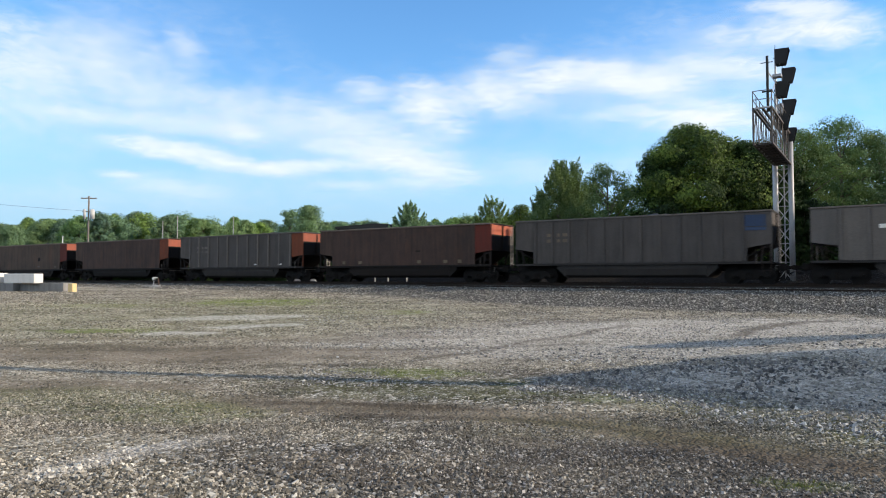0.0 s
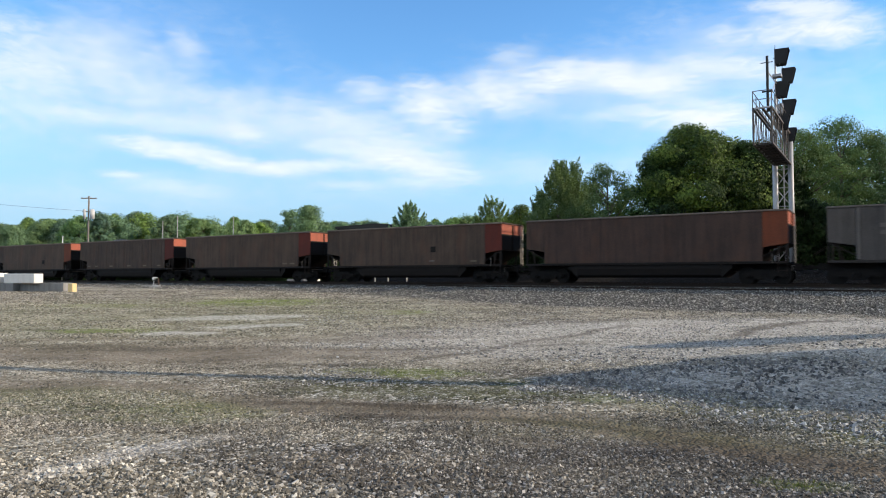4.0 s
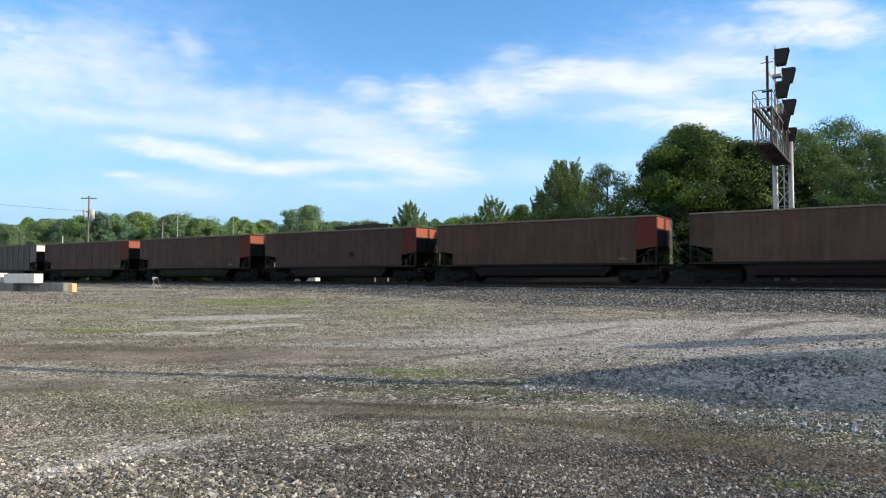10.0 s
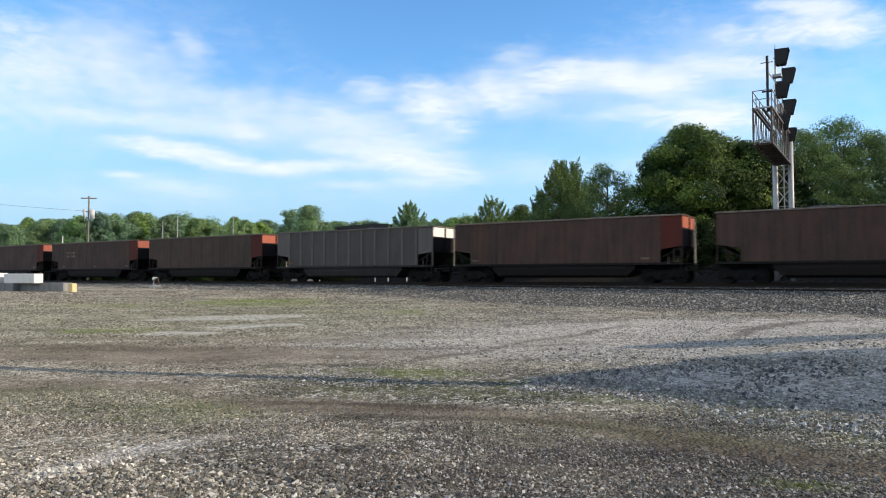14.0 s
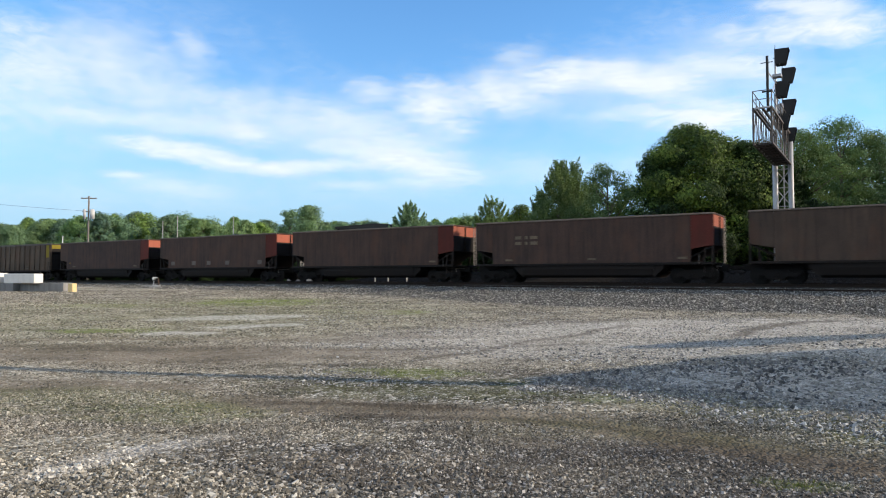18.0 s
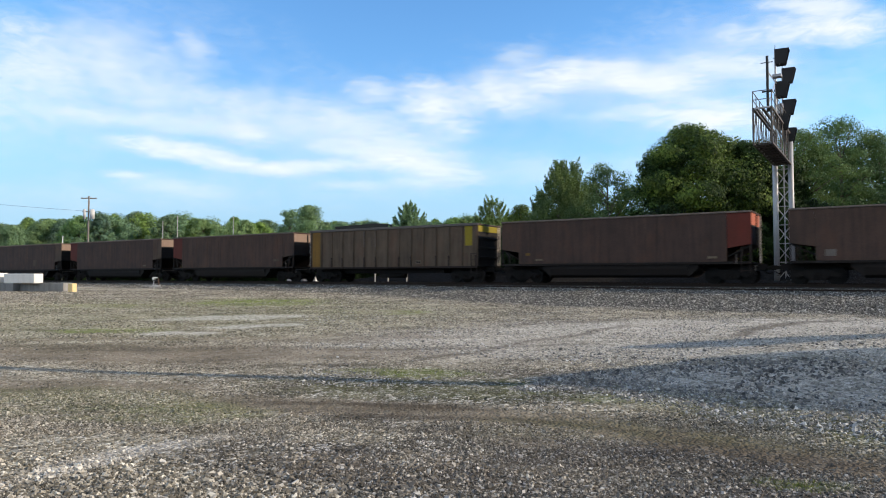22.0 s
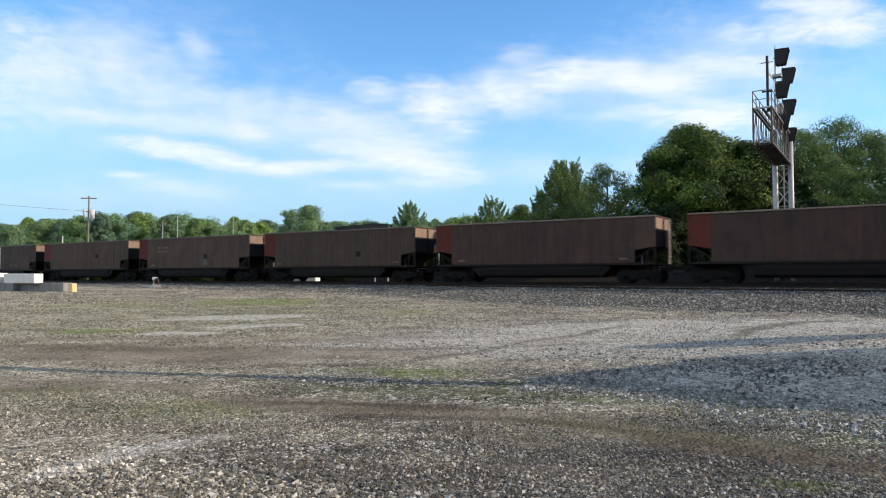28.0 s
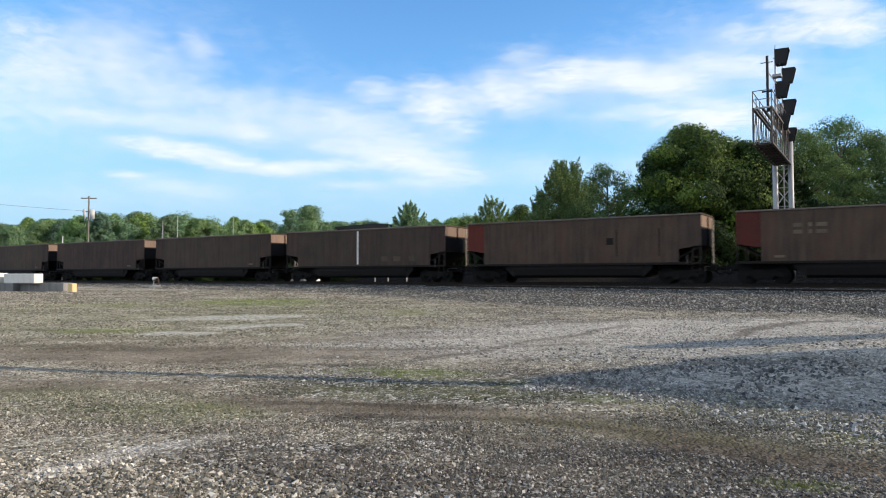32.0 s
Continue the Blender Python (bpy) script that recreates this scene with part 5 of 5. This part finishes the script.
    part("leg", Geo().tube((-0.16, 0, 0.08), (0.02, 0, 0.70), 0.045, 0.035, n=8), GALV, s)
    part("leg", Geo().tube((0.48, 0, 0.08), (0.42, 0, 0.74), 0.065, 0.05, n=8), BROWN_PALE, s, "rusty brown leg")
    part("lever", Geo().tube((-0.10, 0, 0.76), (0.42, 0, 0.70), 0.04, n=8), WHITE, s)
    part("lamp_head", Geo().tube((-0.10, -0.08, 0.66), (-0.10, 0.08, 0.66), 0.11, n=10), WHITE, s)
    part("weight", Geo().box(0.02, 0.24, -0.07, 0.07, 0.42, 0.60, 0.02), SIGNAL_BLACK, s, "black counterweight")


switch_marker()


def marker_stakes():
    """Short white stakes beyond the far rail, seen under the cars."""
    for px, d, tip in ((664, 57.5, 484), (687, 57.8, 483), (720, 58.2, 485)):
        x, y = from_view(px, d)
        g = float(ground_z(x, y))
        st = thing("marker_stake", pose(x, y, g - 0.05), "short white-painted marker stake beside the track", "stake", "white marker stakes")
        h = 1.5 + (491 - tip) / 1233 * d - g
        part("stake", Geo().box(-0.05, 0.05, -0.03, 0.03, 0, h, 0.01), WHITE, st)
        part("cap", Geo().box(-0.06, 0.06, -0.04, 0.04, h + 0.002, h + 0.06, 0.01), GALV, st)


marker_stakes()


def stones(name_, label, count, place, size, material, seed, simple=True):
    """Angular stones scattered where place says, one mesh."""
    rng = np.random.default_rng(seed)
    base = np.array([(i, j, k) for i in (-0.7, 0.7) for j in (-0.7, 0.7) for k in (-0.7, 0.7)])
    tri = np.array([(0, 1, 3), (0, 3, 2), (4, 6, 7), (4, 7, 5), (0, 4, 5), (0, 5, 1), (2, 3, 7), (2, 7, 6), (0, 2, 6), (0, 6, 4), (1, 5, 7), (1, 7, 3)])
    if simple:
        base = np.array([(1, 0, 0), (-1, 0, 0), (0, 1, 0), (0, -1, 0), (0, 0, 1), (0, 0, -1)], float)
        tri = np.array([(0, 2, 4), (2, 1, 4), (1, 3, 4), (3, 0, 4), (2, 0, 5), (1, 2, 5), (3, 1, 5), (0, 3, 5)])
    x, y = place(rng, count)
    n = len(x)
    s = size(rng, n, x, y)
    nv = len(base)
    v = base[None] * np.stack([rng.uniform(0.9, 1.4, n), rng.uniform(0.6, 1.0, n), rng.uniform(0.4, 0.9, n)], 1)[:, None]
    v = v + rng.uniform(-1, 1, (n, nv, 3)) * (0.5 if simple else 0.34)
    for p, q in ((0, 1), (0, 2), (1, 2)):
        a = rng.uniform(0, 2 * math.pi, n) if (p, q) == (0, 1) else rng.normal(0, 0.5, n)
        ca, sa = np.cos(a)[:, None], np.sin(a)[:, None]
        vp, vq = v[:, :, p] * ca - v[:, :, q] * sa, v[:, :, p] * sa + v[:, :, q] * ca
        v[:, :, p], v[:, :, q] = vp, vq
    v = v * s[:, None, None]
    z = ground_z(x, y)[:, None] + v[:, :, 2] + s[:, None] * 0.22
    verts = np.stack([v[:, :, 0] + x[:, None], v[:, :, 1] + y[:, None], z], 2).reshape(-1, 3)
    faces = (tri[None] + (np.arange(n) * nv)[:, None, None]).reshape(-1, 3)
    me = raw_mesh(name_, verts, faces, material)
    lay_cover(me, np.repeat(x, nv), np.repeat(y, nv))
    tagged(new(name_, me), label, "gravel", "", "stuff")


def stone_material(name, top=1.0, power=1.0):
    m, nt, b = nodes_of(name)
    geo = nt.nodes.new("ShaderNodeNewGeometry")
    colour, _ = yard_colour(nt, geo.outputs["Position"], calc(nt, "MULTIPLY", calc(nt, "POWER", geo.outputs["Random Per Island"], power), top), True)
    g = noise_tex(nt, geo.outputs["Position"], 60.0, 3)
    nt.links.new(mix(nt, 0.3, colour, ramp(nt, g, [(0.3, (0.3, 0.3, 0.3)), (0.7, (0.7, 0.7, 0.7))]), "OVERLAY"), b.inputs["Base Color"])
    b.inputs["Roughness"].default_value = 0.85
    return m


def crushed_material():
    m, nt, b = nodes_of("crushed_stone")
    geo = nt.nodes.new("ShaderNodeNewGeometry")
    c = ramp(nt, geo.outputs["Random Per Island"], [(0.0, (0.07, 0.07, 0.072)), (0.6, (0.19, 0.185, 0.18)), (0.85, (0.36, 0.355, 0.345)), (1.0, (0.56, 0.55, 0.53))])
    g = noise_tex(nt, geo.outputs["Position"], 60.0, 3)
    nt.links.new(mix(nt, 0.3, c, ramp(nt, g, [(0.3, (0.3, 0.3, 0.3)), (0.7, (0.7, 0.7, 0.7))]), "OVERLAY"), b.inputs["Base Color"])
    b.inputs["Roughness"].default_value = 0.85
    return m


def dark_lump_material():
    m, nt, b = nodes_of("dark_stone")
    geo = nt.nodes.new("ShaderNodeNewGeometry")
    nt.links.new(ramp(nt, geo.outputs["Random Per Island"], [(0.0, (0.045, 0.044, 0.044)), (0.7, (0.12, 0.115, 0.11)), (1.0, (0.24, 0.23, 0.22))]), b.inputs["Base Color"])
    b.inputs["Roughness"].default_value = 0.9
    return m


def build_stones():
    grey, ballast, dark = stone_material("loose_stone", 0.9, 1.65), stone_material("ballast_stone", 0.95, 1.5), stone_material("dull_stone", 0.80, 1.35)

    def fan(lo, hi, power=1.0):
        def place(rng, n):
            y = lo + (hi - lo) * rng.uniform(0, 1, n) ** power
            return rng.uniform(-0.70, 0.70, n) * y, y
        return place

    def worn(x, y):
        """How bare the yard is there: 1 on the packed dirt tracks."""
        c = cover(x, y)
        return np.clip(np.maximum(np.maximum(c["dirt"] * 1.05, c["rut"]), 1.0 * c["pale"] * (y > 7)) - 0.7 * c["grit"] * (1 - c["dirt"]), 0, 1)

    def yard(lo, hi, power, keep):
        def place(rng, n):
            x, y = fan(lo, hi, power)(rng, n)
            drift = np.sin(x * 0.9 + 2.0 * np.sin(y * 0.35 + 1.0)) + np.sin(y * 1.3 + 1.7 * np.sin(x * 0.45)) + 0.7 * np.sin(x * 2.3 - y * 1.9 + 2.0 * np.sin(x * 0.8))
            bare = np.maximum(worn(x, y), np.clip(0.35 - 0.7 * drift, 0, 0.85) * np.clip((y - 3.6) / 2.4, 0, 1))
            ok = rng.uniform(0, 1, n) > bare * keep
            return x[ok], y[ok]
        return place

    def near_size(r, n, x, y):
        coarse = np.clip((0.4 - x) / 0.6, 0, 1) * np.clip((5.9 - y) / 0.8, 0, 1)
        return (r.uniform(0.004, 0.012, n) + 0.008 * (r.uniform(0, 1, n) > 0.9)) * (1 + 0.3 * coarse) * (1.1 - 0.16 * (y - 4.2))

    stones("gravel_stones", "loose angular grey gravel stones", 90000, yard(4.2, 6.9, 1.15, 1.0), near_size, grey, 1, False)
    stones("fine_gravel", "fine grey gravel over packed dirt", 120000, yard(6.4, 14.5, 1.3, 0.99), lambda r, n, x, y: r.uniform(0.006, 0.014, n) + 0.009 * (r.uniform(0, 1, n) > 0.94), dark, 5)
    stones("far_gravel_stones", "loose grey gravel stones across the yard", 95000, yard(13.0, 48.0, 1.2, 0.85), lambda r, n, x, y: r.uniform(0.005, 0.011, n) + 0.0008 * y, dark, 2)

    crushed = crushed_material()

    def loose(rng, n):
        y = 9.0 + 15.0 * rng.uniform(0, 1, n) ** 1.2
        x = rng.uniform(-0.20, 0.68, n) * y
        lie = np.sin(x * 1.1 + 2.0 * np.sin(y * 0.5)) + np.sin(y * 1.6 + 1.5 * np.sin(x * 0.6))
        ok = rng.uniform(0, 1, n) < np.clip(0.4 + 0.4 * lie, 0.08, 1)
        return x[ok], y[ok]

    stones("scattered_stones", "scattered darker stones on pale packed gravel", 23000, loose, lambda r, n, x, y: r.uniform(0.009, 0.020, n) + 0.012 * (r.uniform(0, 1, n) > 0.9), crushed, 6)

    def heap(rng, n):
        # thick along the foot of the heap, thinning out up its back
        u, v = rng.uniform(-0.6, 6.0, n), rng.exponential(0.55, n) - 0.3 + rng.normal(0, 0.12, n)
        v = v + 0.18 * np.sin(u * 2.3) + 0.1 * np.sin(u * 5.1)
        x, y = 1.65 + 0.69 * u + 0.724 * v, 8.65 - 0.724 * u + 0.69 * v
        return x, y

    stones("crushed_stone_heap", "low spread of crushed grey stone", 9000, heap, lambda r, n, x, y: r.uniform(0.007, 0.018, n) + 0.014 * (r.uniform(0, 1, n) > 0.93), crushed, 3)

    def on_heap(rng, n):
        x, y = rng.normal(4.3, 2.3, n), rng.normal(8.9, 0.9, n)
        ok = (cover(x, y)["pale"] > 0.35) & (np.sin(x * 2.1 + 1.6 * np.sin(y * 1.9)) + np.sin(y * 3.1 + x) > -0.4) & (y > 7.2)
        return x[ok], y[ok]

    stones("dark_stones", "scattered dark lumps of stone on the pale heap", 2600, on_heap, lambda r, n, x, y: r.uniform(0.010, 0.024, n) + 0.016 * (r.uniform(0, 1, n) > 0.9), dark_lump_material(), 7, False)

    def bank(rng, n):
        s, q = rng.uniform(-75, 30, n), rng.uniform(27.0, 40.4, n)
        x, y = ALONG.x * s + ACROSS.x * q, ALONG.y * s + ACROSS.y * q
        ok = q + rng.normal(0, 0.6, n) > 33.6 - 6.6 * np.clip((x + 7) / 11, 0, 1)
        return x[ok], y[ok]

    stones("track_ballast", "dark grey crushed track ballast", 75000, bank, lambda r, n, x, y: r.uniform(0.022, 0.052, n), ballast, 4)


build_stones()


def loose_rail():
    a, b = Vector(track_point(-26, 38.7)), Vector(track_point(8, 38.1))
    d = (b - a).normalized()
    side = d.cross(Vector((0, 0, 1)))
    ring = [(-0.07, 0), (0.07, 0), (0.07, 0.02), (0.015, 0.04), (0.015, 0.12), (0.037, 0.14), (0.037, 0.17), (-0.037, 0.17), (-0.037, 0.14), (-0.015, 0.12), (-0.015, 0.04), (-0.07, 0.02)]
    n, k, vs, fs = 12, len(ring), [], []
    for i in range(n + 1):
        p = a.lerp(b, i / n)
        p.z = float(ground_z(p.x, p.y)) - 0.08
        vs += [p + side * u + Vector((0, 0, w)) for u, w in ring]
    for i in range(n):
        fs += [(i * k + j, i * k + (j + 1) % k, (i + 1) * k + (j + 1) % k, (i + 1) * k + j) for j in range(k)]
    fs += [tuple(range(k)), tuple(n * k + j for j in range(k))]
    g = Geo().add(vs, fs)
    tagged(new("loose_rail", g.mesh("loose_rail", RAIL_STEEL)), "rusty spare rail lying along the ballast", "rail")


loose_rail()


def grass():
    rng = np.random.default_rng(11)
    vs, fs = [], []
    n = 0
    for cx, cy, rx, ry, turn, f in GRASS_OVALS:
        if f < 0.45:
            continue
        k = int(min(3500, 700 * rx * ry + 300) if cy < 12 else 60 * rx * ry)
        r, a = rng.uniform(0, 1.25, k), rng.uniform(0, 2 * math.pi, k)
        u, v = r * np.cos(a) * rx, r * np.sin(a) * ry
        ca, sa = math.cos(radians(turn)), math.sin(radians(turn))
        x, y = cx + u * ca - v * sa, cy + u * sa + v * ca
        z = ground_z(x, y)
        h = rng.uniform(0.008, 0.032, k)
        w = rng.uniform(0.003, 0.007, k)
        t = rng.uniform(0, 2 * math.pi, k)
        lx, ly = rng.normal(0, 0.4, k) * h, rng.normal(0, 0.4, k) * h
        p = np.stack([np.stack([x - w * np.cos(t), y - w * np.sin(t), z], 1), np.stack([x + w * np.cos(t), y + w * np.sin(t), z], 1), np.stack([x + lx, y + ly, z + h], 1)], 1)
        vs.append(p.reshape(-1, 3))
        fs.append(np.arange(k * 3).reshape(-1, 3) + n)
        n += k * 3
    tagged(new("grass", raw_mesh("grass", np.concatenate(vs), np.concatenate(fs), GRASS)), "thin short grass growing through the gravel", "grass", "", "stuff")


grass()

# ======== clouds ========
def cloud_material(seed, density, stretch, soft, glow_strength=0.65, tint=(0.93, 0.97, 1.0)):
    m = bpy.data.materials.new("cloud_vapour")
    m.use_nodes = True
    nt = m.node_tree
    nt.nodes.remove(nt.nodes["Principled BSDF"])
    uv = nt.nodes.new("ShaderNodeUVMap").outputs[0]
    co = nt.nodes.new("ShaderNodeTexCoord").outputs["Object"]
    sep = nt.nodes.new("ShaderNodeSeparateXYZ")
    nt.links.new(uv, sep.inputs[0])
    u = calc(nt, "MULTIPLY", calc(nt, "SUBTRACT", sep.outputs[0], 0.5), 2.0)
    v = calc(nt, "MULTIPLY", calc(nt, "SUBTRACT", sep.outputs[1], 0.5), 2.0)
    r = calc(nt, "SQRT", calc(nt, "ADD", calc(nt, "MULTIPLY", u, u), calc(nt, "MULTIPLY", v, v)))
    shifted = nt.nodes.new("ShaderNodeMapping")
    shifted.inputs["Location"].default_value = (seed * 3.7, seed * 1.9, 0)
    shifted.inputs["Scale"].default_value = (0.0026, 0.0026, 0.0026 * stretch)
    nt.links.new(co, shifted.inputs["Vector"])
    n1 = noise_tex(nt, shifted.outputs[0], 1.0, 5, 0.5, 0.4)
    n2 = noise_tex(nt, scaled(nt, shifted.outputs[0], (1.0, 1.0, 2.0)), 3.4, 8, 0.6, 0.7)
    fall = calc(nt, "SUBTRACT", 1.0, r, True)
    body = calc(nt, "ADD", calc(nt, "MULTIPLY", fall, 1.15), calc(nt, "MULTIPLY", calc(nt, "SUBTRACT", n1, 0.5), 1.5))
    body = calc(nt, "ADD", body, calc(nt, "MULTIPLY", calc(nt, "SUBTRACT", n2, 0.5), 1.15))
    a = ramp(nt, calc(nt, "MULTIPLY", body, soft), [(0.0, (0, 0, 0)), (1.0, (1, 1, 1))], True)
    a = calc(nt, "MULTIPLY", calc(nt, "MULTIPLY", a, calc(nt, "MULTIPLY", fall, 3.0, True)), density)
    glow = nt.nodes.new("ShaderNodeEmission")
    glow.inputs["Color"].default_value = (*tint, 1)
    glow.inputs["Strength"].default_value = glow_strength
    clear = nt.nodes.new("ShaderNodeBsdfTransparent")
    mx = nt.nodes.new("ShaderNodeMixShader")
    nt.links.new(a, mx.inputs[0])
    nt.links.new(clear.outputs[0], mx.inputs[1])
    nt.links.new(glow.outputs[0], mx.inputs[2])
    nt.links.new(mx.outputs[0], nt.nodes["Material Output"].inputs["Surface"])
    m.cycles.emission_sampling = "NONE"
    return m


CLOUDS = []
# picture column and row of the middle, half-sizes in pixels, lean, density
WEST_CLOUDS = (
    (60, 125, 400, 150, 0, 0.7), (175, 85, 120, 60, 28, 0.42), (150, 200, 150, 26, 6, 0.5), (335, 78, 65, 40, 35, 0.42), (420, 195, 230, 60, 8, 0.6),
    (440, 236, 95, 34, 10, 0.75), (330, 218, 150, 28, 4, 0.4), (300, 264, 170, 28, 8, 0.85), (420, 291, 160, 26, 8, 0.85), (220, 308, 75, 16, 4, 0.6), (290, 328, 160, 26, 8, 0.35),
)
MIDDLE_CLOUDS = (
    (655, 158, 75, 36, -4, 0.6), (765, 185, 130, 84, 6, 0.95), (630, 220, 200, 48, 20, 0.6), (680, 266, 210, 32, 4, 0.6), (560, 292, 190, 22, -2, 0.75),
    (750, 294, 150, 36, 10, 0.75), (620, 327, 90, 16, 2, 0.4), (745, 325, 90, 20, 0, 0.4), (885, 165, 190, 66, -4, 0.8), (1025, 130, 160, 50, 0, 0.9), (1140, 142, 180, 40, 4, 0.85),
)
EAST_CLOUDS = (
    (910, 97, 70, 32, -8, 0.4), (1080, 110, 150, 16, 2, 0.4), (1295, 112, 170, 36, 2, 0.8), (1250, 206, 230, 46, 2, 0.95), (1080, 203, 110, 18, -4, 0.45),
    (1450, 48, 240, 54, -4, 1.0), (1450, 4, 170, 24, 0, 0.75), (1320, 150, 420, 230, 0, 0.32), (960, 300, 240, 46, 0, 0.3), (1350, 320, 420, 130, 0, 0.35), (330, 340, 520, 60, 0, 0.25),
    (130, 140, 520, 200, 0, 0.30), (560, 230, 520, 150, 8, 0.30), (1080, 150, 480, 130, 0, 0.28),
)


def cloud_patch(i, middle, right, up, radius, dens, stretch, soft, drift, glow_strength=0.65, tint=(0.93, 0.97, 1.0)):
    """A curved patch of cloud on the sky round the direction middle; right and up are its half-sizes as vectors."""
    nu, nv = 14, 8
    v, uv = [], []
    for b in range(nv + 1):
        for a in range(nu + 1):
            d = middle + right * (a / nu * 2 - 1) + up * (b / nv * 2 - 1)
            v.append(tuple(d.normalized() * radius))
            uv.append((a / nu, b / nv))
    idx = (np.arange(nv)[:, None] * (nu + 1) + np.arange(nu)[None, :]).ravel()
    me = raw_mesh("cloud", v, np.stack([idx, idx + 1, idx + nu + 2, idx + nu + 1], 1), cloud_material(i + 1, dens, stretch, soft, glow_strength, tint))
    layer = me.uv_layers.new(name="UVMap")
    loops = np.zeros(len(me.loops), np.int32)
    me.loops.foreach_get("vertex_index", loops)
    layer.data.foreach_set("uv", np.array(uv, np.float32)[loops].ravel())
    CLOUDS.append((tagged(new("cloud", me), "thin glowing white cloud patch drifting in a blue sky", "cloud", "clouds", "structure"), drift))


def build_clouds():
    for i, (px, py, rx, ry, lean, dens) in enumerate(WEST_CLOUDS + MIDDLE_CLOUDS + EAST_CLOUDS):
        stretch, soft, drift = (1.4, 0.72, 10 + 0.055 * (300 - py)) if ry > 50 else (2.2, 0.85, 10 + 0.055 * (300 - py))
        cl, sl = math.cos(radians(lean)), math.sin(radians(lean))
        cloud_patch(i, Vector(((px - 784) / 1233, 1.0, (491 - py) / 1233)), Vector((rx * cl, 0, -rx * sl)) / 1233,
                    Vector((ry * sl, 0, ry * cl)) / 1233, 4300 - i * 20, dens, stretch, soft, drift, 0.68, (0.95, 0.995, 1.0))
    # glowing clouds added out of view, to make the blue fill light more neutral
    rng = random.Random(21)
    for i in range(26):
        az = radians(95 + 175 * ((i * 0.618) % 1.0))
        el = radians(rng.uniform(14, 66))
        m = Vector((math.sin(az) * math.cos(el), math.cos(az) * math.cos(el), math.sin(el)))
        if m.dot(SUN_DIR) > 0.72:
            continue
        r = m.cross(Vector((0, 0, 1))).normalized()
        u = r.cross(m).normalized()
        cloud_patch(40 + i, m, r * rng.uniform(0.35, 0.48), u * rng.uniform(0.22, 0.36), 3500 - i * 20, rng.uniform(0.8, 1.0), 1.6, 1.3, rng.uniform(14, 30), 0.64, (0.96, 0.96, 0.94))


build_clouds()


def horizon_haze():
    """Glowing ring painted as pale blue haze low over the horizon, all round."""
    n, rings, v = 96, (-60.0, 200.0, 500.0, 800.0, 1100.0), []
    for z in rings:
        v += [(4500 * math.cos(2 * math.pi * i / n), 4500 * math.sin(2 * math.pi * i / n), z) for i in range(n)]
    f = [(k * n + i, k * n + (i + 1) % n, k * n + n + (i + 1) % n, k * n + n + i) for k in range(len(rings) - 1) for i in range(n)]
    m = bpy.data.materials.new("horizon_haze")
    m.use_nodes = True
    nt = m.node_tree
    nt.nodes.remove(nt.nodes["Principled BSDF"])
    sep = nt.nodes.new("ShaderNodeSeparateXYZ")
    nt.links.new(nt.nodes.new("ShaderNodeTexCoord").outputs["Object"], sep.inputs[0])
    a = ramp(nt, calc(nt, "DIVIDE", sep.outputs[2], 1100.0), [(0.0, (0.92, 0.92, 0.92)), (0.35, (0.8, 0.8, 0.8)), (0.65, (0.4, 0.4, 0.4)), (1.0, (0, 0, 0))])
    glow = nt.nodes.new("ShaderNodeEmission")
    glow.inputs["Color"].default_value = (0.47, 0.735, 1.0, 1)
    glow.inputs["Strength"].default_value = 0.60
    mx = nt.nodes.new("ShaderNodeMixShader")
    nt.links.new(a, mx.inputs[0])
    nt.links.new(nt.nodes.new("ShaderNodeBsdfTransparent").outputs[0], mx.inputs[1])
    nt.links.new(glow.outputs[0], mx.inputs[2])
    nt.links.new(mx.outputs[0], nt.nodes["Material Output"].inputs["Surface"])
    m.cycles.emission_sampling = "NONE"
    tagged(new("backdrop", raw_mesh("backdrop", v, f, m)), "glowing ring tinted as pale blue horizon haze", "sky", "", "structure")


horizon_haze()


# ======== what moves ========
def travel(t):
    """Where the leading end of the train's first place stands along the line."""
    u = t / 16 - 1
    return 271.06 + 210.375 * u + 2.025 * u * u - 0.055 * u ** 3


def motions():
    times = [0.0, 4.0, 8.0, 12.0, 16.0, 20.0, 24.0, 28.0, 32.0]
    for k, car in CARS:
        walk(car, [(t, track_pose(travel(t) - CAR_LENGTH * k - BODY_HALF, TRACK_Q, RAIL_Z)) for t in times])
    # wheels roll without slip: one set of keys for the front wheelsets, one for the rear
    turned = {}
    for ob, x in WHEELS:
        if x not in turned:
            rows = []
            for i in range(32 * FPS + 1):
                t = i / FPS
                rows.append((t, pose(x, 0, 0.457, 0, math.degrees((travel(t) - travel(0)) / 0.457), 0)))
            walk(ob, rows)
            turned[x] = ob
        else:
            ob.rotation_mode = "QUATERNION"
            keys = ob.animation_data_create()
            keys.action = turned[x].animation_data.action
            keys.action_slot = turned[x].animation_data.action_slot
    for ob, drift in CLOUDS:
        turn = math.degrees(drift / 1233)
        walk(ob, [(0.0, pose(*EYE, 0, 0, turn / 2)), (32.0, pose(*EYE, 0, 0, -turn / 2))])


motions()
